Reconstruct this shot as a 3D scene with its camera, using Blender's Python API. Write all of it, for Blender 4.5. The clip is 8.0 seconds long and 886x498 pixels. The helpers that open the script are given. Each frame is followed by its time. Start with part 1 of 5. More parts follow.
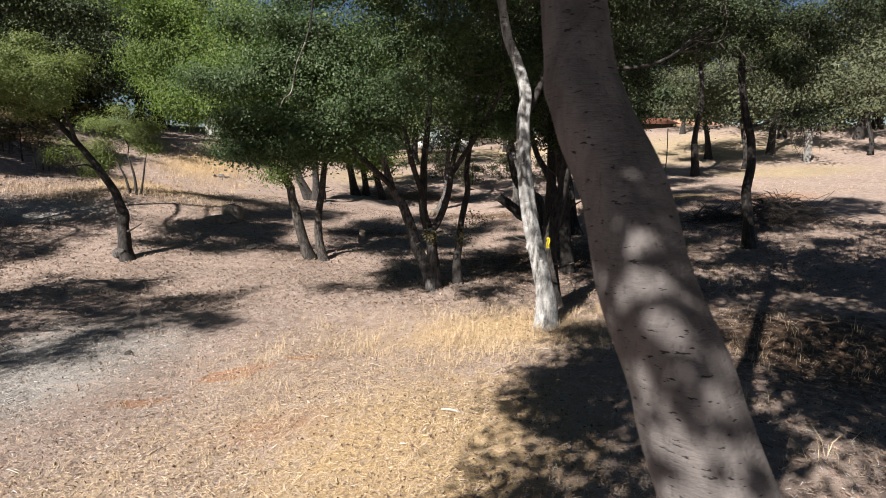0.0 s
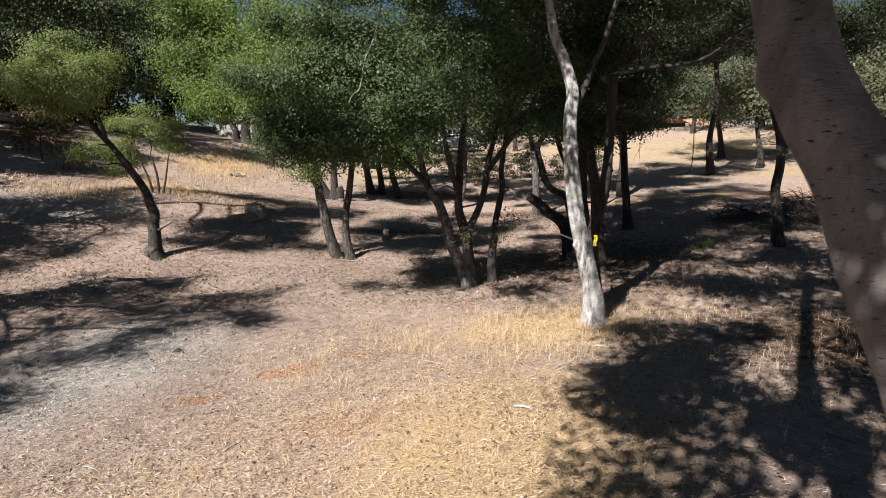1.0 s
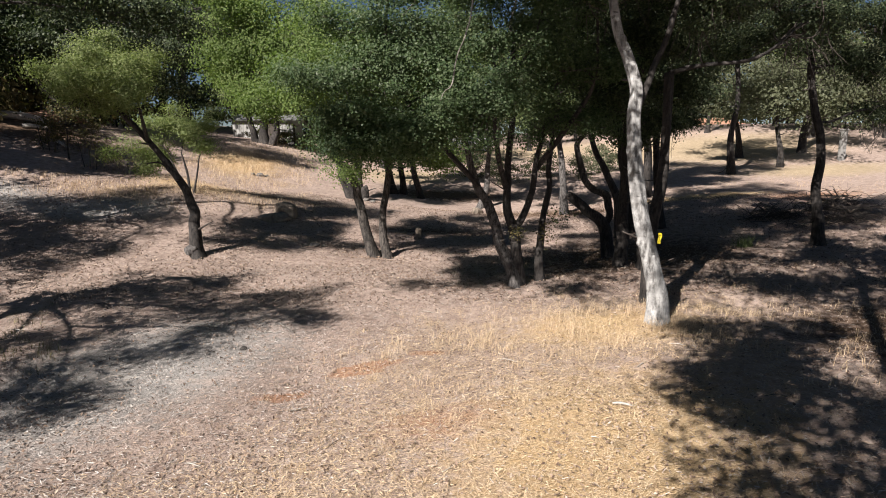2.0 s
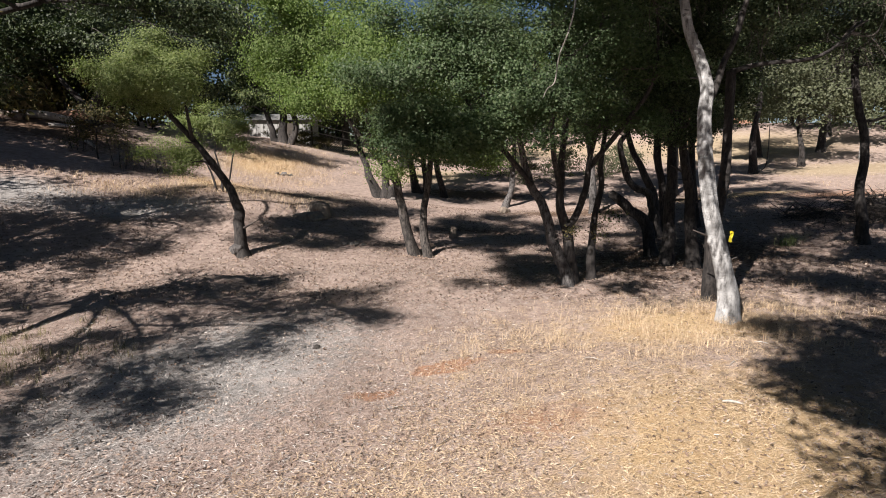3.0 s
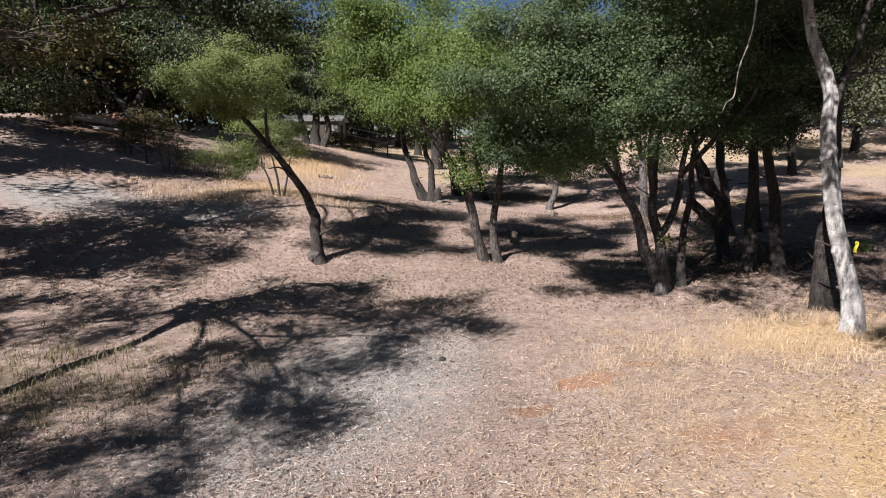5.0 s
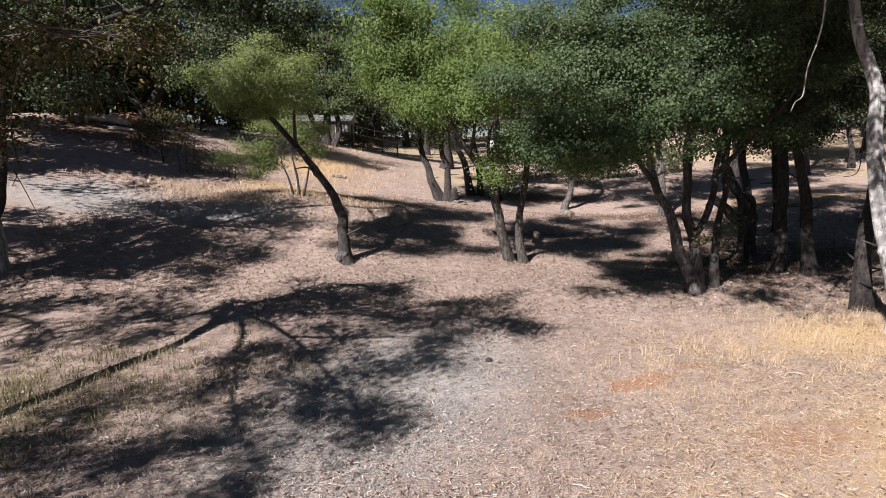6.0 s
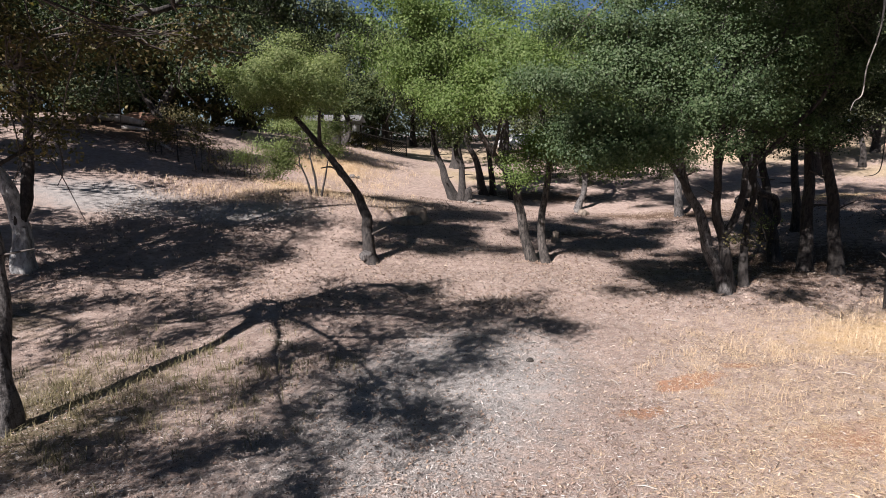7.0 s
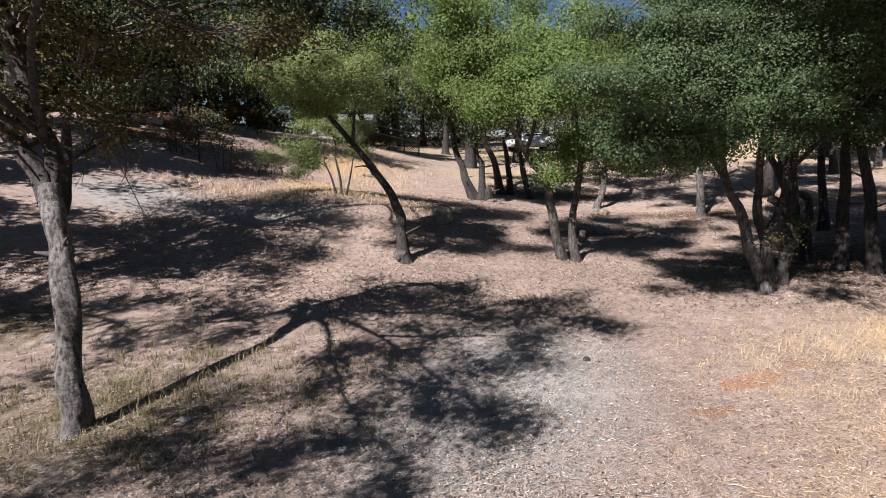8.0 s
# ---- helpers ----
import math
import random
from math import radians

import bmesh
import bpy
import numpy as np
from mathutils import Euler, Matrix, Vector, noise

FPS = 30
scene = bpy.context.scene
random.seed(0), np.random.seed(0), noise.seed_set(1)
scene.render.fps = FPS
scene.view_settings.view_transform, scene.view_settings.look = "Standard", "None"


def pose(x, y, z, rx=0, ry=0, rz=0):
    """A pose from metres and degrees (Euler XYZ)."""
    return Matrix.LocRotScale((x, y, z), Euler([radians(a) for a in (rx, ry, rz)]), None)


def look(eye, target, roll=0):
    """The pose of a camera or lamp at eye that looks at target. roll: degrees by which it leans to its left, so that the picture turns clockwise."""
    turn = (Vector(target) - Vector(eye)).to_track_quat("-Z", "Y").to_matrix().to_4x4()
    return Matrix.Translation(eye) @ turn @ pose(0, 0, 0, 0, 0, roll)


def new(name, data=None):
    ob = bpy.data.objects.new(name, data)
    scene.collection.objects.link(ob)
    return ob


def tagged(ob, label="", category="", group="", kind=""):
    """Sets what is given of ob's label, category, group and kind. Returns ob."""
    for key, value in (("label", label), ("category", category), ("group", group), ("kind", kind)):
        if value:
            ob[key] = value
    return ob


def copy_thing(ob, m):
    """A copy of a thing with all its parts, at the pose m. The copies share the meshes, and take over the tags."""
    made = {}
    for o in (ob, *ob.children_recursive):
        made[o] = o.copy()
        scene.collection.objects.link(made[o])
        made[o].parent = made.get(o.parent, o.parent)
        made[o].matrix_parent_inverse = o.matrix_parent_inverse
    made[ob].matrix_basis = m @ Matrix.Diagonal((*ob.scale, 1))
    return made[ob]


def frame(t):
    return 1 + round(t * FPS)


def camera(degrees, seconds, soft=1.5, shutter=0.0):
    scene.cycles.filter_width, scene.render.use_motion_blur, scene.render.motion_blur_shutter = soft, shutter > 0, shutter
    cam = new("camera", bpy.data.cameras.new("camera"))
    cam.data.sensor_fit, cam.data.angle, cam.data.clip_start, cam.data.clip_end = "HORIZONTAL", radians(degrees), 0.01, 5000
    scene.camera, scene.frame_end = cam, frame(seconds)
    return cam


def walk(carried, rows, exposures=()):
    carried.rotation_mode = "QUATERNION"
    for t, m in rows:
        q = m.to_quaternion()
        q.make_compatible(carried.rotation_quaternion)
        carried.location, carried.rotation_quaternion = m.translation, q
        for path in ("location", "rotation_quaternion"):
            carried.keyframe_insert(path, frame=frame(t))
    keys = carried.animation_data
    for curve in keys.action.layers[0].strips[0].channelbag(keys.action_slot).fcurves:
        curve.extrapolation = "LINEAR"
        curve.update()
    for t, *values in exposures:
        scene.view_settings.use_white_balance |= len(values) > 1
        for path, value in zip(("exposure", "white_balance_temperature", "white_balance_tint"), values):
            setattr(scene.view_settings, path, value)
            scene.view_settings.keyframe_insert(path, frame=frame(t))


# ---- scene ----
cam = camera(76.0, 8.0, soft=0.9, shutter=0.25)
METRES, EYE, TILT, LEAN, TURN = 7.0, 3.3, -10.0, 0.0, 0.0
ROWS = [
    (0.0, 0.0, 0.0, 0.0, 0.0, 0.0, -0.0),
    (0.5, -0.0478, -0.0004, -0.0026, 0.04, 0.02, -0.02),
    (1.0, -0.1064, 0.0003, -0.0048, 0.08, -0.02, 0.01),
    (1.5, -0.1742, 0.0016, -0.0074, 0.17, 0.01, 0.03),
    (3.0, -0.4092, 0.0037, -0.0131, 0.3, -0.02, 0.03),
    (3.5, -0.4861, 0.0044, -0.0111, 0.35, -0.06, 0.04),
    (4.0, -0.553, 0.0054, -0.0051, 0.38, -0.08, 0.06),
    (4.5, -0.6211, 0.0087, 0.0051, 0.42, -0.12, 0.09),
    (5.0, -0.6824, 0.0121, 0.0143, 0.45, -0.15, 0.09),
    (6.5, -0.8325, 0.02, 0.0162, 0.34, -0.17, 0.12),
    (7.0, -0.8755, 0.0212, 0.0161, 0.33, -0.19, 0.13),
    (7.5, -0.9176, 0.0222, 0.0156, 0.31, -0.21, 0.16),
    (8.0, -0.9973, 0.0245, 0.014, 0.33, -0.21, 0.17),
]
walk(cam, [(t, pose(0, 0, EYE, TILT, LEAN, TURN) @ pose(METRES * x, METRES * y, METRES * z, 90 + pitch, roll, yaw)) for t, x, y, z, yaw, pitch, roll in ROWS],
     exposures=[(0.0, 1.36, 6500, 10.5), (1.5, 1.33, 6500, 11.5), (3.5, 1.29, 6410, 14), (5.0, 1.30, 6340, 15.5), (6.5, 1.35, 6280, 17), (8.0, 1.37, 6210, 16)])

# ---- world, sun ----
SUN_AZ, SUN_EL = radians(38.0), radians(38.0)      # shadows run 38 degrees to the right of straight ahead
sun_way = Vector((-math.sin(SUN_AZ) * math.cos(SUN_EL), -math.cos(SUN_AZ) * math.cos(SUN_EL), math.sin(SUN_EL)))
world = bpy.data.worlds.new("sky_world")
scene.world = world
world.use_nodes = True
wn = world.node_tree
sky = wn.nodes.new("ShaderNodeTexSky")
sky.sky_type, sky.sun_disc = "NISHITA", False
sky.sun_elevation, sky.sun_rotation = SUN_EL, math.atan2(sun_way.x, sun_way.y)
sky.altitude, sky.dust_density, sky.air_density, sky.ozone_density = 1200, 0.1, 1.0, 3.5
wn.links.new(sky.outputs["Color"], wn.nodes["Background"].inputs["Color"])
wn.nodes["Background"].inputs["Strength"].default_value = 0.020
sun_data = bpy.data.lights.new("sun", "SUN")
sun_data.energy, sun_data.angle, sun_data.color = 5.0, radians(0.53), (1.0, 0.935, 0.855)
sun_ob = new("sun", sun_data)
sun_ob.matrix_world = look(sun_way * 60, (0, 0, 0))


# ---- materials ----
def nodes(name):
    m = bpy.data.materials.new(name)
    m.use_nodes = True
    return m, m.node_tree, m.node_tree.nodes["Principled BSDF"]


def add(tree, kind, **values):
    n = tree.nodes.new(kind)
    for k, v in values.items():
        n.inputs[k.replace("_", " ")].default_value = v
    return n


def ramp(tree, source, stops):
    r = tree.nodes.new("ShaderNodeValToRGB")
    while len(r.color_ramp.elements) < len(stops):
        r.color_ramp.elements.new(0.5)
    for e, (p, c) in zip(r.color_ramp.elements, stops):
        e.position, e.color = p, (*c, 1)
    tree.links.new(source, r.inputs["Fac"])
    return r.outputs["Color"]


def mixed(tree, fac, a, b, blend="MIX"):
    n = tree.nodes.new("ShaderNodeMix")
    n.data_type, n.blend_type = "RGBA", blend
    for sock, v in ((n.inputs[0], fac), (n.inputs[6], a), (n.inputs[7], b)):
        if isinstance(v, (int, float)):
            sock.default_value = v
        elif isinstance(v, tuple):
            sock.default_value = (*v, 1)
        else:
            tree.links.new(v, sock)
    return n.outputs[2]


def noisy(tree, scale, detail=4.0, rough=0.6, stretch=None, distort=0.0):
    n = add(tree, "ShaderNodeTexNoise", Scale=scale, Detail=detail, Roughness=rough, Distortion=distort)
    g = tree.nodes.new("ShaderNodeTexCoord").outputs["Object"]
    if stretch:
        mp = tree.nodes.new("ShaderNodeMapping")
        mp.inputs["Scale"].default_value = stretch
        tree.links.new(g, mp.inputs["Vector"])
        g = mp.outputs["Vector"]
    tree.links.new(g, n.inputs["Vector"])
    return n.outputs["Fac"]


def bumped(tree, bsdf, height, strength, distance):
    b = add(tree, "ShaderNodeBump", Strength=strength, Distance=distance)
    tree.links.new(height, b.inputs["Height"])
    tree.links.new(b.outputs["Normal"], bsdf.inputs["Normal"])


def bark(name, dark, mid, light, patch=2.2, crack=26.0, rough=0.9, cut=(0.36, 0.52), dash=(0.30, 0.36), relief=0.9):
    """Bark: fine fissures along the stem, blotches of lichen and stain."""
    m, t, b = nodes(name)
    fine = noisy(t, crack, 6, 0.7, (1, 1, 0.28))
    blot = noisy(t, patch, 5, 0.65, (1, 1, 0.55), 0.6)
    cross = noisy(t, crack * 0.55, 3, 0.6, (0.7, 0.7, 2.4))
    base = ramp(t, blot, [(0.34, mid), (0.62, light)])
    col = mixed(t, ramp(t, fine, [(cut[0], (1, 1, 1)), (cut[1], (0, 0, 0))]), base, dark)
    col = mixed(t, ramp(t, cross, [(dash[0], (1, 1, 1)), (dash[1], (0, 0, 0))]), col, dark)
    t.links.new(col, b.inputs["Base Color"])
    b.inputs["Roughness"].default_value = rough
    hh = t.nodes.new("ShaderNodeMath")
    hh.operation = "ADD"
    t.links.new(fine, hh.inputs[0]); t.links.new(cross, hh.inputs[1])
    bumped(t, b, hh.outputs[0], relief, 0.02)
    return m


def leafy(name, stops, through_light=0.35, rough=0.55):
    """Leaves: every leaf its own tone, light passing partly through."""
    m, t, b = nodes(name)
    geo = t.nodes.new("ShaderNodeNewGeometry")
    col = ramp(t, geo.outputs["Random Per Island"], stops)
    big = noisy(t, 0.9, 3, 0.6)
    col = mixed(t, 0.55, col, ramp(t, big, [(0.3, (0.55, 0.55, 0.55)), (0.7, (1.25, 1.2, 1.1))]), "MULTIPLY")
    t.links.new(col, b.inputs["Base Color"])
    b.inputs["Roughness"].default_value = rough
    b.inputs["Specular IOR Level"].default_value = 0.18
    tr = t.nodes.new("ShaderNodeBsdfTranslucent")
    t.links.new(mixed(t, 1.0, col, (1.0, 1.15, 0.5), "MULTIPLY"), tr.inputs["Color"])
    mx = t.nodes.new("ShaderNodeMixShader")
    mx.inputs[0].default_value = through_light
    t.links.new(b.outputs[0], mx.inputs[1]); t.links.new(tr.outputs[0], mx.inputs[2])
    t.links.new(mx.outputs[0], t.nodes["Material Output"].inputs["Surface"])
    return m


def scattered(name, stops, rough=0.85):
    """Chips, litter, straw: one tone for each piece."""
    m, t, b = nodes(name)
    geo = t.nodes.new("ShaderNodeNewGeometry")
    col = ramp(t, geo.outputs["Random Per Island"], stops)
    grain = noisy(t, 60, 3, 0.6)
    col = mixed(t, 0.5, col, ramp(t, grain, [(0.3, (0.6, 0.6, 0.6)), (0.7, (1.1, 1.1, 1.1))]), "MULTIPLY")
    t.links.new(col, b.inputs["Base Color"])
    b.inputs["Roughness"].default_value = rough
    return m


def plain(name, a, b_, scale, rough=0.8, metal=0.0, stretch=None, bump=0.3, dist=0.01):
    m, t, b = nodes(name)
    n = noisy(t, scale, 5, 0.65, stretch)
    t.links.new(ramp(t, n, [(0.3, a), (0.7, b_)]), b.inputs["Base Color"])
    b.inputs["Roughness"].default_value, b.inputs["Metallic"].default_value = rough, metal
    bumped(t, b, n, bump, dist)
    return m


BARK_GREY = bark("bark_grey", (0.014, 0.012, 0.011), (0.056, 0.051, 0.048), (0.142, 0.133, 0.129), 2.6, 24, cut=(0.40, 0.55))
BARK_NEAR = bark("bark_near", (0.008, 0.007, 0.007), (0.060, 0.053, 0.052), (0.135, 0.121, 0.119), 7.0, 62, cut=(0.24, 0.42), dash=(0.335, 0.365), relief=0.45)
BARK_PALE = bark("bark_pale", (0.066, 0.064, 0.062), (0.145, 0.144, 0.142), (0.39, 0.39, 0.385), 3.6, 13, cut=(0.36, 0.53))
BARK_BROWN = bark("bark_brown", (0.008, 0.007, 0.006), (0.030, 0.025, 0.022), (0.105, 0.092, 0.082), 2.2, 24, cut=(0.40, 0.56))
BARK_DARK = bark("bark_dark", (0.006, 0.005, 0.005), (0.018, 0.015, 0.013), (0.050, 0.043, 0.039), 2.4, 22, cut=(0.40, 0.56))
TWIG = plain("twig_bark", (0.025, 0.020, 0.017), (0.081, 0.068, 0.059), 14)
DEADWOOD = plain("dead_wood", (0.211, 0.186, 0.161), (0.384, 0.360, 0.329), 9, stretch=(1, 1, 0.3))
LEAF_BRIGHT = leafy("leaf_bright", [(0.0, (0.097, 0.152, 0.048)), (0.5, (0.141, 0.205, 0.068)), (1.0, (0.204, 0.259, 0.108))], 0.5)
LEAF_LIVE = leafy("leaf_live", [(0.0, (0.038, 0.066, 0.032)), (0.5, (0.070, 0.110, 0.051)), (1.0, (0.122, 0.160, 0.090))], 0.42, 0.45)
LEAF_MID = leafy("leaf_mid", [(0.0, (0.031, 0.048, 0.019)), (0.5, (0.062, 0.087, 0.035)), (1.0, (0.130, 0.155, 0.068))], 0.32)
LEAF_DARK = leafy("leaf_dark", [(0.0, (0.019, 0.030, 0.015)), (0.5, (0.038, 0.056, 0.029)), (1.0, (0.096, 0.118, 0.062))], 0.26, 0.5)
LEAF_OLIVE = leafy("leaf_olive", [(0.0, (0.115, 0.156, 0.060)), (0.5, (0.172, 0.216, 0.090)), (1.0, (0.247, 0.285, 0.136))], 0.44)
LEAF_DRY = leafy("leaf_dry", [(0.0, (0.034, 0.034, 0.015)), (0.5, (0.074, 0.074, 0.031)), (0.85, (0.112, 0.087, 0.043)), (1.0, (0.198, 0.167, 0.081))], 0.3)
LEAF_FAR = leafy("leaf_far", [(0.0, (0.070, 0.082, 0.050)), (0.5, (0.098, 0.112, 0.068)), (1.0, (0.135, 0.146, 0.096))], 0.34)
CHIP = scattered("wood_chip", [(0.0, (0.083, 0.069, 0.063)), (0.35, (0.236, 0.208, 0.187)), (0.7, (0.382, 0.354, 0.329)), (1.0, (0.556, 0.534, 0.507))])
LITTER = scattered("leaf_litter", [(0.0, (0.074, 0.046, 0.034)), (0.45, (0.186, 0.127, 0.093)), (0.8, (0.285, 0.214, 0.161)), (1.0, (0.397, 0.329, 0.267))])
STRAW = scattered("dry_grass", [(0.0, (0.335, 0.230, 0.136)), (0.5, (0.511, 0.379, 0.241)), (1.0, (0.642, 0.521, 0.363))])
GREENGRASS = scattered("green_grass", [(0.0, (0.070, 0.066, 0.028)), (0.5, (0.135, 0.118, 0.055)), (1.0, (0.235, 0.196, 0.105))])


# ---- the lie of the land ----
MOUNDS = [  # centre x, y, half-widths, height
    (-10.5, 19.5, 3, 3, 0.559), (-18, 26, 5, 6, 0.379), (-6, 22.5, 3, 3, 0.266), (1.2, 4.5, 3, 4, 0.393),
    (-13, 35, 5, 7, 0.865), (-3, 8, 4, 4, -0.09), (17, 32, 6, 8, -0.156), (8, 15, 5, 5, 0.016),
    (-14, 13, 4, 5, -0.25), (-11, 7, 3, 3, -0.133), (0, 17, 5, 4, -0.373), (24, 56, 14, 14, 1.7), (0.5, 26.5, 5, 4, -0.55), (-22, 28.5, 5.5, 4, 0.9)]


_g = np.random.RandomState(5)
HUMPS = [(*_g.normal(0, 2.2, 2), _g.uniform(0, 6.28)) for _ in range(40)]      # small hollows and humps


def soft_ramp(v):
    return np.log1p(np.exp(np.clip(v, -30, 30)))


def ground(x, y):
    """Height of the land in metres: a shallow swale with a bank on one side and rising ground behind."""
    x, y = np.clip(np.asarray(x, float), -45, 60), np.clip(np.asarray(y, float), -60, 90)
    z = 0.163 + 0.003 * x + 0.706 * soft_ramp((-x - 9) / 3) / (1 + np.exp(-(y - 12) / 3)) + 0.315 * soft_ramp((x - 4) / 5) + 0.442 * soft_ramp((y - 18) / 5)
    for cx, cy, sx, sy, h in MOUNDS:
        z = z + h * np.exp(-((x - cx) / sx) ** 2 - ((y - cy) / sy) ** 2)
    z = z + 0.006 * sum(np.sin(fx * x + fy * y + ph) for fx, fy, ph in HUMPS) * np.exp(-(np.hypot(x + 3, y - 12) / 30) ** 2)
    top = 4.7 + 0.9 / (1 + np.exp(-x / 6)) + 0.7 / (1 + np.exp((x + 17) / 1.5))      # the bank and the slopes level out
    return top - 0.5 * soft_ramp((top - z) / 0.5)


def gz(x, y):
    return float(ground(x, y))


# ---- mesh helpers ----
def mesh_from(name, verts, faces_flat, loops_per_face, material, smooth=False):
    """A mesh of equal-sided faces from numpy arrays."""
    me = bpy.data.meshes.new(name)
    v = np.ascontiguousarray(verts, dtype=np.float32)
    f = np.ascontiguousarray(faces_flat, dtype=np.int32).ravel()
    n = len(f) // loops_per_face
    me.vertices.add(len(v)); me.vertices.foreach_set("co", v.ravel())
    me.loops.add(len(f)); me.loops.foreach_set("vertex_index", f)
    me.polygons.add(n)
    me.polygons.foreach_set("loop_start", np.arange(n, dtype=np.int32) * loops_per_face)
    me.polygons.foreach_set("use_smooth", np.full(n, smooth))
    me.materials.append(material)
    me.update(calc_edges=True)
    me.validate()
    return me


def part_mesh(name, me, parent, label=""):
    ob = new(name, me)
    if parent is not None:
        ob.parent = parent
    if label:
        ob["label"] = label
    return ob


def part(name, bm, material, parent, label="", smooth=False):
    me = bpy.data.meshes.new(name)
    bm.to_mesh(me); bm.free()
    me.materials.append(material)
    if smooth:
        for p in me.polygons:
            p.use_smooth = True
    return part_mesh(name, me, parent, label)


def thing(name, at, label, category, group=""):
    ob = new(name)
    ob.empty_display_size = 0.2
    ob.location = at
    return tagged(ob, label, category, group)


def spline(points, steps):
    """A smooth line through the points (x, y, z, radius)."""
    p = np.array(points, float)
    p = np.vstack([2 * p[0] - p[1], p, 2 * p[-1] - p[-2]])
    out = []
    for i in range(1, len(p) - 2):
        for s in np.linspace(0, 1, steps, endpoint=False):
            a, b, c, d = p[i - 1], p[i], p[i + 1], p[i + 2]
            out.append(0.5 * (2 * b + (c - a) * s + (2 * a - 5 * b + 4 * c - d) * s * s + (3 * b - a - 3 * c + d) * s ** 3))
    out.append(p[-2])
    return np.array(out)


def tube(points, steps=6, sides=10, rough=0.08, seed=0, flare=0.0, knobs=0):
    """Verts and quads of a tapered, uneven stem. flare widens the foot, knobs adds burrs."""
    c = spline(points, steps)
    rng = np.random.RandomState(seed)
    pos, rad = c[:, :3], np.maximum(c[:, 3], 0.002)
    tan = np.gradient(pos, axis=0)
    tan /= np.linalg.norm(tan, axis=1)[:, None] + 1e-9
    ref = np.array([1.0, 0.13, 0.05])
    side = np.cross(tan, ref); side /= np.linalg.norm(side, axis=1)[:, None] + 1e-9
    other = np.cross(tan, side)
    ang = np.linspace(0, 2 * np.pi, sides, endpoint=False)
    n = len(c)
    r = rad[:, None] * np.ones((1, sides))
    along = np.concatenate([[0], np.cumsum(np.linalg.norm(np.diff(pos, axis=0), axis=1))])
    for k in range(1, 6):      # ridges and hollows that wander along the stem
        ph, fr, wa = rng.uniform(0, 6.28), rng.uniform(0.5, 2.2) * k / rad.max() * 0.12, rng.randint(1, 5)
        r *= 1 + rough / k * np.sin(wa * ang[None] + ph + fr * along[:, None] + 1.3 * np.sin(along[:, None] * fr * 0.37 + ph))
    if flare:
        r *= 1 + flare * np.exp(-along[:, None] / (2.2 * rad[0])) * (1 + 0.35 * np.sin(3 * ang[None] + seed) + 0.2 * np.sin(5 * ang[None] + 2 * seed))
    for _ in range(knobs):
        a0, s0 = rng.uniform(0, 6.28), rng.uniform(0.1, 0.95) * along[-1]
        d = np.minimum(np.abs(ang - a0), 2 * np.pi - np.abs(ang - a0))[None] * rad[:, None]
        r += rad[:, None] * 0.28 * np.exp(-(d ** 2 + (along[:, None] - s0) ** 2) / (0.35 * rad.mean()) ** 2 / 1.6)
    v = pos[:, None] + r[:, :, None] * (np.cos(ang)[None, :, None] * side[:, None] + np.sin(ang)[None, :, None] * other[:, None])
    v = v.reshape(-1, 3)
    i, j = np.meshgrid(np.arange(n - 1), np.arange(sides), indexing="ij")
    k = (j + 1) % sides
    f = np.stack([i * sides + j, i * sides + k, (i + 1) * sides + k, (i + 1) * sides + j], -1).reshape(-1, 4)
    # close the tip with a small cap of quads folded to the middle
    tip = len(v)
    v = np.vstack([v, pos[-1] + tan[-1] * rad[-1] * 0.4])
    e = np.arange(0, sides, 2)
    base = (n - 1) * sides
    cap = np.stack([base + e, base + (e + 1) % sides, base + (e + 2) % sides, np.full(len(e), tip)], -1)
    return v, np.vstack([f, cap])


def wander(points, rng, amount):
    """The same stem with small crooks along it."""
    c = spline(points, 3)
    off = rng.normal(size=(len(c), 3)) * np.array([1, 1, 0.15])
    off[1:-1] = (off[:-2] + 2 * off[1:-1] + off[2:]) / 3
    off[[0, -1]] = 0
    c[:, :3] += off * amount * c[:, 3:]
    return [tuple(q) for q in c]


def gather(pieces):
    vs, fs, o = [], [], 0
    for v, f in pieces:
        vs.append(v); fs.append(f + o); o += len(v)
    return np.vstack(vs), np.vstack(fs)


def leaf_quads(centres, normals, length, width, rng):
    """Diamond leaves, each folded a little, at the centres and facing about the normals."""
    n = len(centres)
    nn = normals / (np.linalg.norm(normals, axis=1)[:, None] + 1e-9)
    a = np.cross(nn, rng.normal(size=(n, 3))); a /= np.linalg.norm(a, axis=1)[:, None] + 1e-9
    b = np.cross(nn, a)
    ln = (length * rng.uniform(0.65, 1.35, n))[:, None]
    wd = (width * rng.uniform(0.65, 1.35, n))[:, None]
    lift = nn * wd * rng.uniform(0.0, 0.4, n)[:, None]
    v = np.stack([centres - a * ln / 2, centres + b * wd / 2 + lift - a * ln * 0.06, centres + a * ln / 2, centres - b * wd / 2 + lift - a * ln * 0.06], 1).reshape(-1, 3)
    return v, np.arange(4 * n).reshape(n, 4)


LUSH = 2.1      # leaves in a cluster, against the count given


